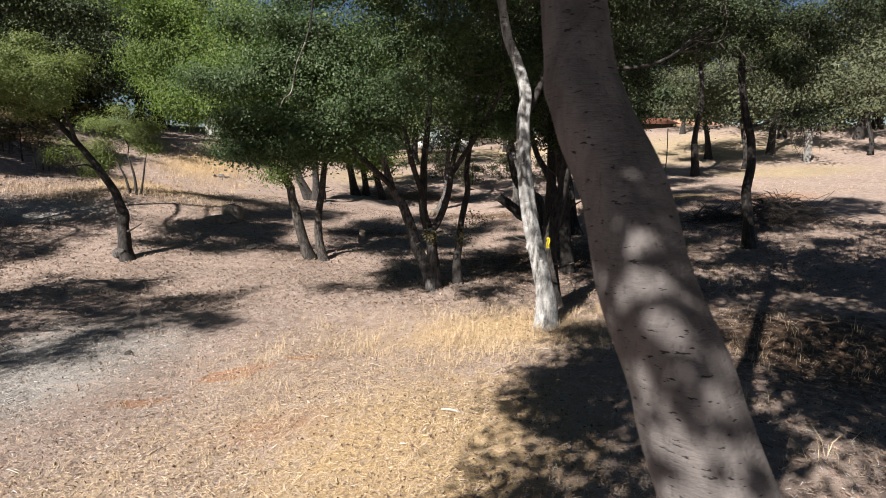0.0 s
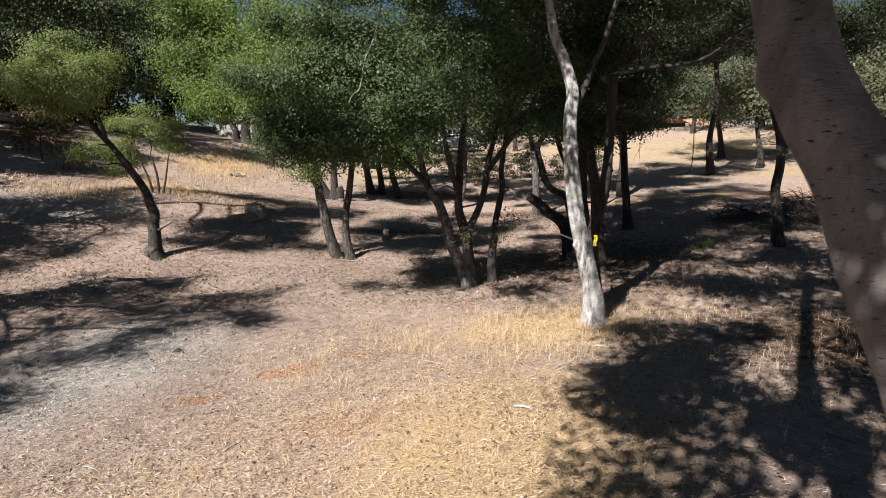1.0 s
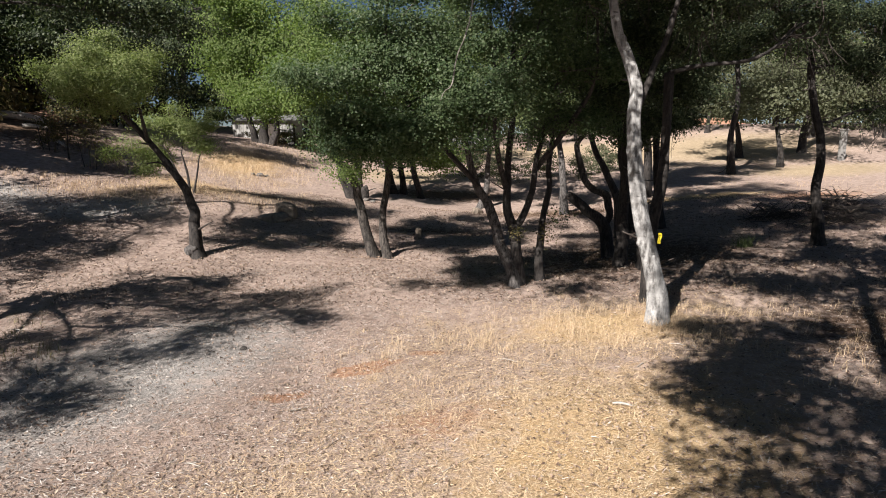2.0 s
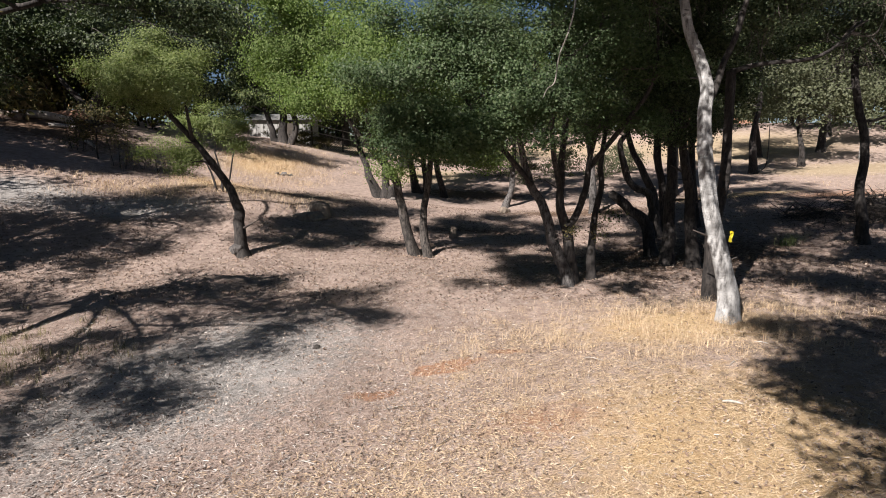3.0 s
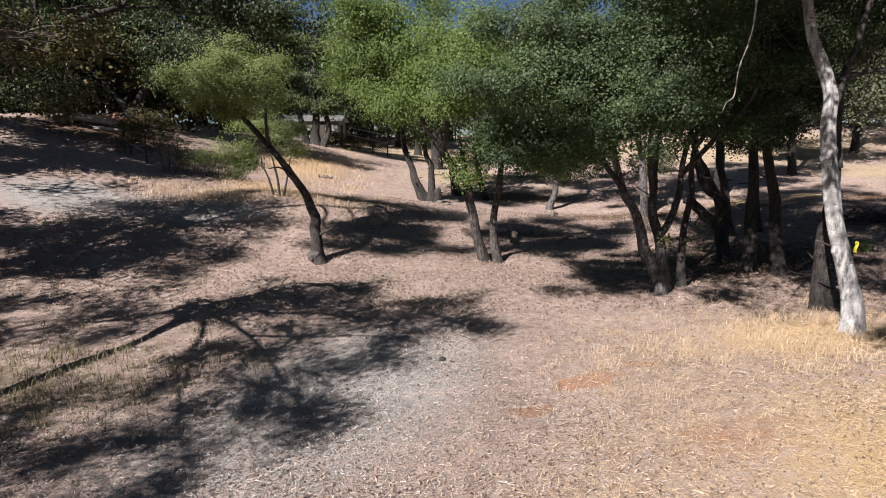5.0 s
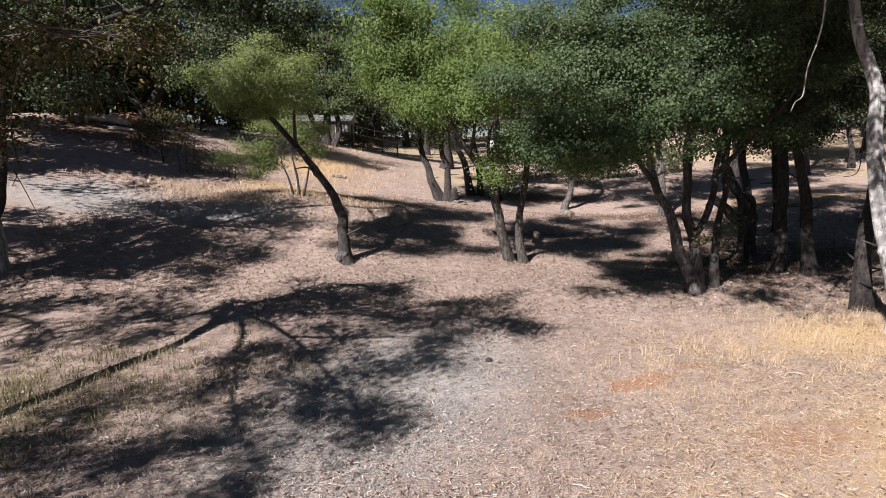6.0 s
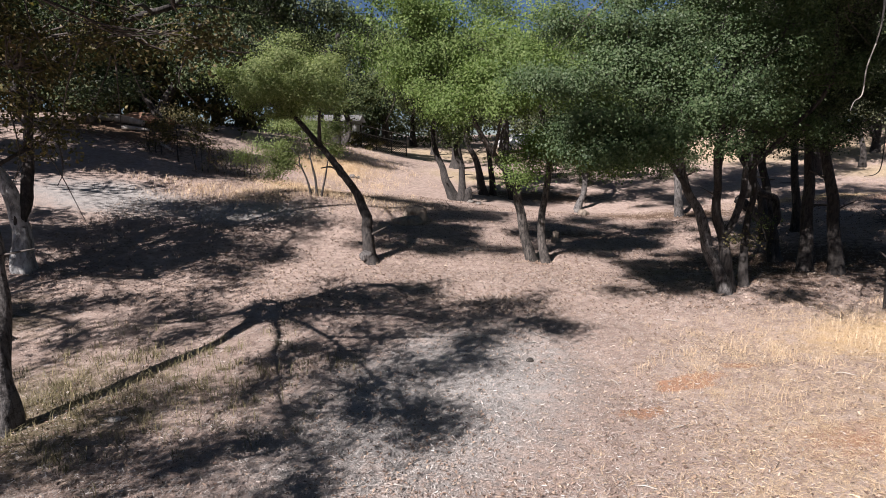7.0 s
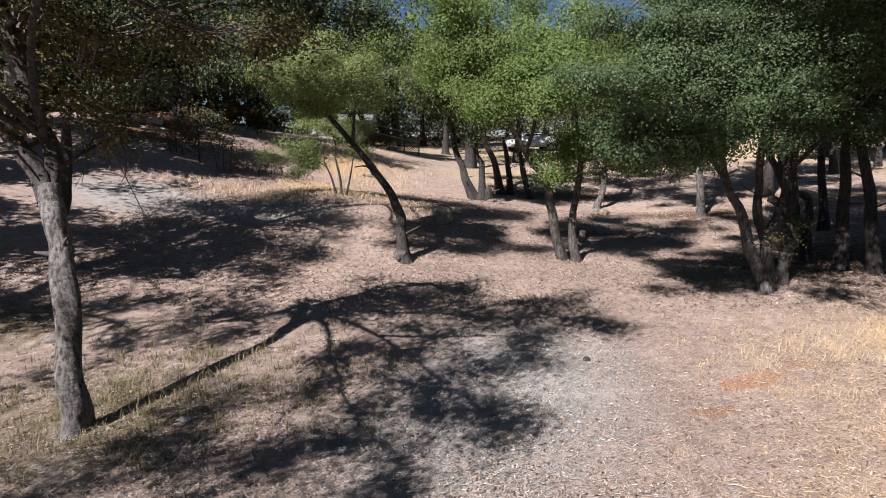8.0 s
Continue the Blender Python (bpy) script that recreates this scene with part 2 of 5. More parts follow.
def crown_points(pads, rng, spread, flat, per, lush):
    """Centres of leaf clusters in the pads, and the leaves round each."""
    cl, own, away = [], [], []
    for k, (cx, cy, cz, rx, ry, rz, n) in enumerate(pads):
        m = max(4, n // 6)      # sprays of leaves, with gaps between them
        d = rng.normal(size=(m, 3)); d /= np.linalg.norm(d, axis=1)[:, None]
        r = rng.uniform(0.2, 1.0, m) ** 0.6 * (1 + 0.25 * np.sin(3.1 * d[:, 0] + 4.3 * d[:, 2] + k) + rng.normal(0, 0.18, m))
        r = np.where(rng.uniform(size=m) < 0.14, r * 1.4, r)
        spray = d * r[:, None]
        pick = rng.randint(0, m, n)
        q = spray[pick] + rng.normal(size=(n, 3)) * np.array([0.135, 0.135, 0.07]) * rng.uniform(0.6, 1.5, m)[pick][:, None]
        cl.append(np.array([cx, cy, cz]) + q * np.array([rx, ry, rz]))
        own.append(np.full(n, k))
        away.append(q - spray[pick] * 0.75)
    cl, own, away = np.vstack(cl), np.concatenate(own), np.vstack(away)
    keep = rng.uniform(size=len(cl)) < 0.93
    cl, own, away = cl[keep], own[keep], away[keep]
    away /= np.linalg.norm(away, axis=1)[:, None] + 1e-6
    size = spread * rng.uniform(0.5, 1.5, len(cl))
    count = np.maximum(6, (per * lush * (size / spread) ** 1.6).astype(int))
    idx = np.repeat(np.arange(len(cl)), count)
    off = rng.normal(size=(len(idx), 3)) * size[idx][:, None] * np.array([1, 1, flat])
    nor = off / (np.linalg.norm(off, axis=1)[:, None] + 1e-6) * 0.6 + away[idx] * 0.7 + rng.normal(size=(len(idx), 3)) * 0.5 + np.array([-0.2, -0.26, 0.46])
    return cl, own, cl[idx] + off, nor


def oak(name, label, trunks, pads, leaf, bark_mat, seed, leaf_len=0.075, spread=0.2, per=34, flat=0.6, sides=14, steps=7,
        knobs=3, bare=0, shaded_bough_mat=None, lush=LUSH, category="oak tree", group="", flare=0.45, stubs=3, wood_twigs=9, limb_r=0.045, twig_r=0.36, rough=0.12, crook=0.24, twig_steps=4):
    """A tree: stems given as lines of (x, y, z, radius), limbs reaching into leafy pads, twigs and leaves."""
    rng = np.random.RandomState(seed)
    foot = trunks[0][0]
    if crook:
        trunks = [wander(t, rng, crook) for t in trunks]
        steps = max(2, steps // 3)
    root = thing(name, (foot[0], foot[1], gz(foot[0], foot[1])), label, category, group)
    inv = np.array(root.location)
    tips = []
    for k, t in enumerate(trunks):
        v, f = tube(t, steps, sides, rough, seed * 7 + k, flare if abs(t[0][2] - gz(t[0][0], t[0][1])) < 0.4 else 0.0, knobs)
        # later stems can take a darker bark, which puts crown shade into their colour
        part_mesh("trunk", mesh_from("trunk", v - inv, f, 4, shaded_bough_mat if k and shaded_bough_mat else bark_mat, True), root)
        c = spline(t, 4)
        tips.append(c[len(c) // 2:])
    tips = np.vstack(tips)
    cl, own, pts, nor = crown_points(pads, rng, spread, flat, per, lush)
    limbs, twigs = [], []
    for t in trunks:      # dead stubs of lost branches
        c = spline(t, 4)
        for _ in range(stubs if t[0][3] > 0.06 else 0):
            q = c[rng.randint(len(c) // 5, len(c) - 1)]
            a, l = rng.uniform(0, 6.28), rng.uniform(0.08, 0.4)
            d = np.array([math.cos(a), math.sin(a), rng.uniform(-0.1, 0.6)]) * l
            r = rng.uniform(0.008, 0.028)
            twigs.append(tube([(*q[:3], r * 1.3), (*(q[:3] + d * 0.5 + d / l * q[3] * 0.7), r), (*(q[:3] + d + d / l * q[3]), r * 0.5)], 3, 6, 0.15, seed))
    for k, (cx, cy, cz, rx, ry, rz, n) in enumerate(pads):
        goal = np.array([cx, cy, cz - 0.15 * rz])
        d = np.linalg.norm(tips[:, :3] - goal, axis=1) + 1.2 * np.maximum(0, tips[:, 2] - goal[2])
        s = tips[np.argmin(d)]
        mid = (s[:3] + goal) / 2 + rng.normal(0, 0.12, 3) * np.linalg.norm(goal - s[:3]) + np.array([0, 0, 0.08 * np.linalg.norm(goal - s[:3])])
        r0 = min(s[3] * 0.75, limb_r * (0.7 + 0.35 * max(rx, rz)))
        limbs.append(tube([(*s[:3], r0), (*((s[:3] * 2 + mid) / 3 + rng.normal(0, 0.05, 3)), r0 * 0.85), (*mid, r0 * 0.7), (*goal, r0 * 0.45)], twig_steps + 1, 7 if twig_steps > 2 else 5, 0.1, seed + 31 * k))
        mine = cl[own == k]
        for q in mine[rng.permutation(len(mine))[:wood_twigs]]:
            w = mid + (goal - mid) * rng.uniform(0.0, 1.0) ** 0.7
            h = (w + q) / 2 + rng.normal(0, 0.10, 3) * np.linalg.norm(q - w)
            twigs.append(tube([(*w, r0 * twig_r), (*h, r0 * twig_r * 0.65), (*q, 0.006)], twig_steps, 5 if twig_steps > 2 else 4, 0.05, seed + k))
        for _ in range(bare):      # bare hanging twigs
            q = mine[rng.randint(len(mine))]
            e = q + np.array([rng.normal(0, 0.35), rng.normal(0, 0.35), -rng.uniform(0.2, 1.2)])
            twigs.append(tube([(*q, 0.012), (*((q + e) / 2 + rng.normal(0, 0.1, 3)), 0.008), (*e, 0.004)], 4, 4, 0.05, seed + k))
    for v, f in limbs:
        part_mesh("limb", mesh_from("limb", v - inv, f, 4, shaded_bough_mat or bark_mat, True), root)
    if twigs:
        v, f = gather(twigs)
        tagged(part_mesh("twigwork", mesh_from("twigwork", v - inv, f, 4, TWIG, True), root), kind="stuff")
    v, f = leaf_quads(pts, nor, leaf_len, leaf_len * 0.72, rng)
    tagged(part_mesh("crown", mesh_from("crown", v - inv, f, 4, leaf), root), kind="stuff")
    return root


# ---- the ground sheet ----
def ground_material():
    """Bare earth, grey mulch, bleached grass thatch, red clay patches, and leaf mould darkened for tree shade, in
    wandering areas.
    """
    m, t, b = nodes("ground_earth")
    tc = t.nodes.new("ShaderNodeTexCoord").outputs["Object"]
    fine, mid, big = noisy(t, 42, 8, 0.85), noisy(t, 5.0, 6, 0.7), noisy(t, 0.55, 5, 0.6)
    straw = noisy(t, 70, 4, 0.7, (0.35, 1, 1))

    def area(x, y, rx, ry, turn=0.0, edge=(0.7, 1.15)):
        mp = t.nodes.new("ShaderNodeMapping")
        mp.vector_type = "TEXTURE"
        mp.inputs["Location"].default_value, mp.inputs["Rotation"].default_value, mp.inputs["Scale"].default_value = (x, y, 0), (0, 0, radians(turn)), (rx, ry, 1000)
        t.links.new(tc, mp.inputs["Vector"])
        ln = t.nodes.new("ShaderNodeVectorMath"); ln.operation = "LENGTH"
        t.links.new(mp.outputs["Vector"], ln.inputs[0])
        w = t.nodes.new("ShaderNodeMath"); w.operation = "MULTIPLY_ADD"
        t.links.new(mid, w.inputs[0]); w.inputs[1].default_value = 0.9
        t.links.new(ln.outputs["Value"], w.inputs[2])
        return ramp(t, w.outputs[0], [(edge[0], (1, 1, 1)), (edge[1], (0, 0, 0))])

    earth = ramp(t, mid, [(0.3, (0.190, 0.141, 0.118)), (0.5, (0.301, 0.235, 0.203)), (0.72, (0.399, 0.327, 0.287))])
    col = mixed(t, 0.75, earth, ramp(t, fine, [(0.30, (0.34, 0.32, 0.30)), (0.45, (0.95, 0.95, 0.95)), (0.68, (1.4, 1.4, 1.4))]), "MULTIPLY")
    grass = mixed(t, 0.7, ramp(t, mid, [(0.3, (0.401, 0.284, 0.161)), (0.7, (0.569, 0.430, 0.263))]), ramp(t, straw, [(0.3, (0.5, 0.48, 0.44)), (0.7, (1.25, 1.25, 1.2))]), "MULTIPLY")
    mulch = mixed(t, 0.8, ramp(t, mid, [(0.3, (0.236, 0.222, 0.212)), (0.7, (0.389, 0.375, 0.361))]), ramp(t, fine, [(0.3, (0.50, 0.50, 0.50)), (0.68, (1.4, 1.4, 1.4))]), "MULTIPLY")
    clay = mixed(t, 0.6, (0.322, 0.186, 0.124), ramp(t, fine, [(0.3, (0.65, 0.65, 0.65)), (0.7, (1.2, 1.2, 1.2))]), "MULTIPLY")
    # leaf litter brown, with the shade under the trees put into its colour
    shaded_mould = mixed(t, 0.7, ramp(t, mid, [(0.3, (0.081, 0.053, 0.037)), (0.7, (0.167, 0.112, 0.077))]), ramp(t, fine, [(0.3, (0.4, 0.4, 0.4)), (0.7, (1.4, 1.4, 1.4))]), "MULTIPLY")
    turf = mixed(t, 0.75, ramp(t, mid, [(0.3, (0.105, 0.088, 0.050)), (0.5, (0.175, 0.144, 0.096)), (0.72, (0.265, 0.222, 0.165))]), ramp(t, fine, [(0.3, (0.4, 0.4, 0.38)), (0.68, (1.4, 1.4, 1.4))]), "MULTIPLY")
    meadow = mixed(t, 0.7, ramp(t, mid, [(0.3, (0.265, 0.208, 0.140)), (0.7, (0.430, 0.352, 0.250))]), ramp(t, straw, [(0.3, (0.6, 0.58, 0.55)), (0.7, (1.2, 1.2, 1.2))]), "MULTIPLY")
    for colour, ars in ((mulch, ((-6.2, 7.2, 3.6, 6.8, -28), (-12.5, 17.5, 5.0, 2.2, 12), (-16.5, 17.5, 5.5, 3.6, 8))),
                        (turf, ((-11.3, 6.6, 3.6, 3.6, -20, (0.6, 1.5)), (-14.5, 9.5, 3.2, 3.0, 0, (0.6, 1.4)), (-8.5, 21.5, 5.5, 4.5, 0, (0.2, 1.7)))),
                        (grass, ((-0.2, 4.8, 3.2, 4.2, -28), (0.9, 8.6, 3.4, 2.1, 10), (-11.5, 22.5, 5.5, 2.6, -15), (-12, 29, 4, 6, 0), (9, 24, 7, 1.6, 8))),
                        (meadow, ((18, 30, 9, 5, -6), (16, 40, 20, 14, 0), (0, 45, 30, 11, 0), (-4, 33, 7, 6, 0))),
                        # these areas follow the shaded ground: under oaks, on the bank, far bands
                        (shaded_mould, ((3.3, 15.0, 7.0, 5.2, 8), (2.5, 22.5, 6.5, 2.4, -8), (5.4, 7.6, 4.4, 5.0, 20), (-20, 25.5, 8, 5, 0), (-1.5, 28.5, 7, 2.6, 0), (-2.0, 19.3, 5.0, 1.5, 4, (0.45, 1.3)))),
                        (clay, ((-2.85, 7.4, 1.0, 0.42, 12, (0.85, 1.35)), (-3.75, 6.6, 0.75, 0.32, 20, (0.8, 1.35)), (-1.9, 5.6, 1.6, 1.0, 0, (0.45, 1.7)), (-2.0, 7.75, 0.6, 0.25, 0), (20, 58, 7, 4, 0), (-21.0, 27.6, 2.6, 1.0, 10), (13, 23, 5, 2.5, 0, (0.6, 1.3))))):
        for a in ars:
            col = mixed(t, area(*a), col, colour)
    col = mixed(t, 0.5, col, ramp(t, big, [(0.3, (0.82, 0.80, 0.78)), (0.7, (1.12, 1.12, 1.1))]), "MULTIPLY")
    t.links.new(col, b.inputs["Base Color"])
    b.inputs["Roughness"].default_value = 0.95
    b.inputs["Specular IOR Level"].default_value = 0.15
    hh = t.nodes.new("ShaderNodeMath"); hh.operation = "ADD"
    t.links.new(fine, hh.inputs[0]); t.links.new(straw, hh.inputs[1])
    bumped(t, b, hh.outputs[0], 0.8, 0.03)
    return m


def axis_steps(lo, hi, step, far_lo, far_hi):
    """Even steps between lo and hi, then ever longer ones out to the far ends."""
    core = list(np.arange(lo, hi, step))
    out, s, v = [], step, hi
    while v < far_hi:
        out.append(v); s *= 1.16; v += s
    back, s, v = [], step, lo
    while v > far_lo:
        s *= 1.16; v -= s; back.append(v)
    return np.array(back[::-1] + core + out)


gx, gy = axis_steps(-18, 12, 0.18, -1500, 1500), axis_steps(2, 26, 0.18, -1500, 3000)
X, Y = np.meshgrid(gx, gy)
Z = ground(X, Y)
ny, nx = X.shape
ii, jj = np.meshgrid(np.arange(ny - 1), np.arange(nx - 1), indexing="ij")
gf = np.stack([ii * nx + jj, ii * nx + jj + 1, (ii + 1) * nx + jj + 1, (ii + 1) * nx + jj], -1)
land = new("ground", mesh_from("ground", np.stack([X, Y, Z], -1).reshape(-1, 3), gf, 4, ground_material(), True))
tagged(land, "dry dusty ground with wood mulch, bleached grass and red clay patches", "ground", kind="structure")


# ---- the trees ----
def rise(stem, r0, r1, sink=0.12):
    """A stem line with tapering radii; its foot is set into the ground."""
    n = len(stem)
    out = [(x, y, z, r0 + (r1 - r0) * (i / (n - 1)) ** 0.8) for i, (x, y, z) in enumerate(stem)]
    x, y, z, r = out[0]
    out[0] = (x, y, gz(x, y) - sink, r)
    return out


def bough(stem, r0, r1):
    n = len(stem)
    return [(x, y, z, r0 + (r1 - r0) * (i / (n - 1))) for i, (x, y, z) in enumerate(stem)]


oak("leaning_oak", "tall grey-barked oak leaning out over dry grass",
    [rise([(1.35, 0.75, 0.5), (1.12, 1.05, 1.3), (0.78, 1.48, 2.34), (0.70, 1.59, 2.64), (0.61, 1.67, 2.89), (0.57, 1.80, 3.17), (0.49, 1.92, 3.41), (0.46, 2.05, 3.68), (0.45, 2.4, 4.6), (0.48, 2.7, 5.6), (0.46, 3.0, 7.0), (0.40, 3.3, 9.0)], 0.175, 0.09)],
    # unseen crown pads, placed up-sun to shade the trunk, pale oak and ground
    [(-1.57, -0.55, 6.25, 0.3, 0.28, 0.15, 34), (-1.72, -0.9, 6.2, 0.26, 0.24, 0.12, 26), (-1.9, -1.5, 6.2, 0.16, 0.14, 0.1, 4), (-2.1, -1.95, 6.15, 0.1, 0.1, 0.06, 3), (-1.9, 6.0, 8.8, 1.0, 0.8, 0.5, 60), (-3.2, -0.3, 7.3, 0.8, 0.6, 0.4, 36), (-3.6, -1.2, 7.3, 0.5, 0.5, 0.3, 20), (-1.9, 1.0, 7.4, 0.9, 0.7, 0.4, 36), (-0.1, -0.8, 7.4, 2.3, 2.2, 1.2, 189), (-4.4, -3.0, 7.4, 0.9, 0.7, 0.5, 30), (-3.9, -0.5, 7.4, 1.1, 0.8, 0.6, 54), (-2.9, 0.8, 7.6, 1.1, 0.9, 0.6, 54), (-0.6, 3.2, 8.2, 2.6, 2.2, 1.4, 108), (-3.2, 5.0, 8.6, 2.1, 1.6, 1.1, 70), (2.2, 1.2, 7.8, 2.6, 2.6, 1.3, 169), (0.6, -3.2, 7.0, 2.2, 1.6, 1.1, 122), (-4.2, -5.2, 7.3, 1.1, 0.8, 0.6, 12), (-1.2, -5.0, 7.2, 1.4, 1.2, 0.8, 44), (-1.5, 6.0, 9.0, 1.9, 1.6, 0.9, 108), (-7.6, 4.2, 9.0, 1.5, 1.3, 0.7, 61), (-5.0, 3.0, 9.0, 1.5, 1.3, 0.8, 32), (-2.0, 2.2, 9.2, 1.8, 1.6, 0.8, 57), (-1.0, 9.0, 9.6, 2.0, 1.6, 0.8, 108), (-1.3, 8.2, 7.8, 1.4, 1.0, 0.4, 70), (-0.1, 8.6, 8.0, 1.2, 1.0, 0.4, 50), (-0.6, -1.9, 7.6, 0.7, 0.6, 0.35, 36)],
    LEAF_MID, BARK_NEAR, 11, leaf_len=0.12, spread=0.22, per=17, lush=2.1, wood_twigs=16, sides=48, steps=16, knobs=9, rough=0.05, stubs=0, limb_r=0.016, crook=0)
# out of view; added only to shade the ground on the right
oak("shade_oak", "unseen oak beside the clearing, added for its shade",
    [rise([(6.3, 2.4, 0.7), (6.2, 2.5, 2.4), (6.0, 2.7, 4.4), (5.7, 2.9, 6.4)], 0.24, 0.1)],
    [(4.6, 4.2, 8.2, 2.6, 2.6, 1.4, 108), (7.6, 3.2, 7.8, 2.8, 2.8, 1.5, 108), (5.2, 0.2, 7.4, 2.6, 2.4, 1.4, 88), (9.6, 6.0, 8.0, 2.4, 2.4, 1.3, 81), (2.8, 4.6, 8.4, 2.0, 2.0, 1.0, 74), (3.4, -1.6, 7.2, 2.0, 1.8, 1.0, 68), (6.6, 6.6, 8.4, 2.2, 2.0, 1.0, 81), (1.2, 1.6, 9.2, 1.9, 1.6, 0.8, 108), (4.2, 1.2, 9.0, 1.9, 1.6, 0.8, 74), (1.6, 5.6, 9.4, 1.9, 1.6, 0.8, 108), (3.0, 9.2, 9.8, 2.0, 1.7, 0.8, 108), (6.6, 9.4, 9.8, 2.0, 1.7, 0.8, 68)],
    LEAF_MID, BARK_GREY, 12, leaf_len=0.14, spread=0.24, per=21, limb_r=0.022)
oak("straight_oak", "oak with a straight dark grey trunk and browning leaves",
    [rise([(-11.33, 6.27, 0.1), (-11.35, 6.38, 0.67), (-11.46, 6.57, 1.43), (-11.55, 6.73, 2.07), (-11.63, 6.87, 2.53), (-11.75, 6.99, 2.92)], 0.128, 0.115),
     bough([(-11.72, 6.95, 2.75), (-11.96, 7.03, 3.19), (-12.18, 7.08, 3.5), (-12.6, 6.9, 4.1), (-13.2, 6.3, 4.6), (-14.2, 5.4, 4.9), (-15.3, 5.0, 5.1)], 0.12, 0.03),
     bough([(-11.70, 6.95, 2.75), (-11.74, 7.15, 3.18), (-12.0, 7.3, 3.81), (-12.05, 7.2, 4.5), (-12.0, 6.8, 5.4), (-11.6, 6.1, 6.3)], 0.11, 0.04),
     bough([(-11.88, 7.22, 3.45), (-11.5, 6.6, 4.1), (-10.8, 5.8, 4.75), (-9.9, 5.2, 5.2), (-9.0, 5.0, 5.6), (-8.6, 5.3, 5.9)], 0.044, 0.012),
     bough([(-11.9, 7.2, 3.5), (-11.65, 6.1, 4.05), (-11.2, 4.7, 4.45), (-10.75, 3.3, 4.7), (-10.4, 2.2, 4.9), (-10.1, 1.5, 5.0)], 0.044, 0.012),
     bough([(-11.92, 7.22, 3.55), (-11.95, 5.7, 4.0), (-11.87, 4.2, 4.25), (-11.6, 2.4, 4.5), (-11.3, 1.2, 4.8), (-11.0, 0.5, 4.9)], 0.044, 0.012),
     bough([(-11.88, 4.4, 4.22), (-12.2, 2.9, 4.45), (-12.4, 1.5, 4.6), (-12.1, 0.5, 4.8)], 0.03, 0.01),
     bough([(-11.32, 5.1, 4.36), (-10.5, 4.4, 4.9), (-9.7, 4.1, 5.3), (-9.2, 3.6, 5.4)], 0.036, 0.012)],
    [(-9, 5, 5.6, 1.08, 0.81, 0.35, 51), (-8.75, 5.7, 5.8, 0.81, 0.61, 0.3, 30), (-9.75, 4.65, 5.4, 0.94, 0.74, 0.35, 44), (-10.45, 5.25, 5.2, 0.81, 0.68, 0.3, 34), (-9.45, 3.5, 5.4, 0.74, 0.68, 0.3, 28),
     (-10.87, 4.6, 4.9, 0.81, 0.68, 0.3, 34), (-11.3, 4.1, 4.7, 0.74, 0.68, 0.3, 27), (-10.5, 2.75, 4.8, 0.88, 0.81, 0.3, 37), (-10.25, 1.7, 4.9, 0.81, 0.74, 0.3, 37), (-10.85, 2.6, 4.6, 0.68, 0.68, 0.25, 23),
     (-11.6, 4.1, 4.3, 0.68, 0.61, 0.25, 20), (-11.45, 1.75, 4.6, 0.81, 0.74, 0.3, 34), (-11.1, 0.75, 4.8, 0.81, 0.68, 0.3, 25), (-11.95, 3, 4.3, 0.74, 0.68, 0.25, 22), (-11.65, 0.5, 4.8, 0.68, 0.68, 0.3, 18),
     (-12.25, 1.5, 4.6, 0.74, 0.68, 0.25, 18), (-13.1, 2.6, 4.4, 0.81, 0.68, 0.25, 17), (-12.2, 6, 5, 0.81, 0.68, 0.35, 30), (-11.5, 6, 5.4, 0.88, 0.68, 0.35, 30), (-10.6, 7, 5.6, 0.70, 0.55, 0.35, 18),
     (-13.2, 5.9, 4.6, 0.81, 0.68, 0.3, 25), (-15.3, 5.3, 5, 0.8, 0.7, 0.35, 12), (-13.9, 5.1, 4.6, 0.81, 0.68, 0.3, 22), (-15.7, 4.3, 5, 0.7, 0.6, 0.3, 9), (-11.3, 5.2, 6.2, 1.08, 0.94, 0.45, 34),
     (-12.1, 7.3, 4.9, 1.10, 0.90, 0.7, 36), (-12.2, 7.2, 3.8, 0.80, 0.70, 0.5, 18), (-11.3, 7.6, 3.55, 0.50, 0.50, 0.3, 8), (-10.4, 7.7, 4.7, 0.80, 0.60, 0.35, 16), (-9.3, 6.7, 4.5, 0.80, 0.50, 0.3, 18), (-11.2, 7.2, 4.4, 0.70, 0.60, 0.35, 18),
     (-13.21, 1.99, 4.40, 0.8, 0.7, 0.3, 14), (-13.83, 1.32, 4.60, 0.8, 0.7, 0.3, 11), (-12.53, 0.85, 4.60, 0.8, 0.7, 0.3, 13), (-13.44, 0.59, 4.80, 0.8, 0.7, 0.3, 11), (-14.33, 0.61, 4.80, 0.8, 0.7, 0.3, 10), (-13.76, 3.18, 4.30, 0.8, 0.7, 0.3, 9), (-12.03, 0.73, 4.70, 0.8, 0.7, 0.3, 14), (-15.10, 0.59, 5.00, 0.8, 0.7, 0.3, 10), (-11.06, 3.43, 4.90, 0.8, 0.7, 0.3, 18), (-10.08, 3.04, 5.10, 0.8, 0.7, 0.3, 14), (-11.63, 5.63, 4.80, 0.8, 0.7, 0.3, 18)],
    # upper limbs in near-black bark: the crown's shade as colour
    LEAF_DRY, BARK_GREY, 13, shaded_bough_mat=BARK_DARK, leaf_len=0.06, spread=0.17, per=36, lush=1.6, wood_twigs=14, twig_r=0.45, sides=28, steps=12, knobs=7, bare=3, limb_r=0.04)

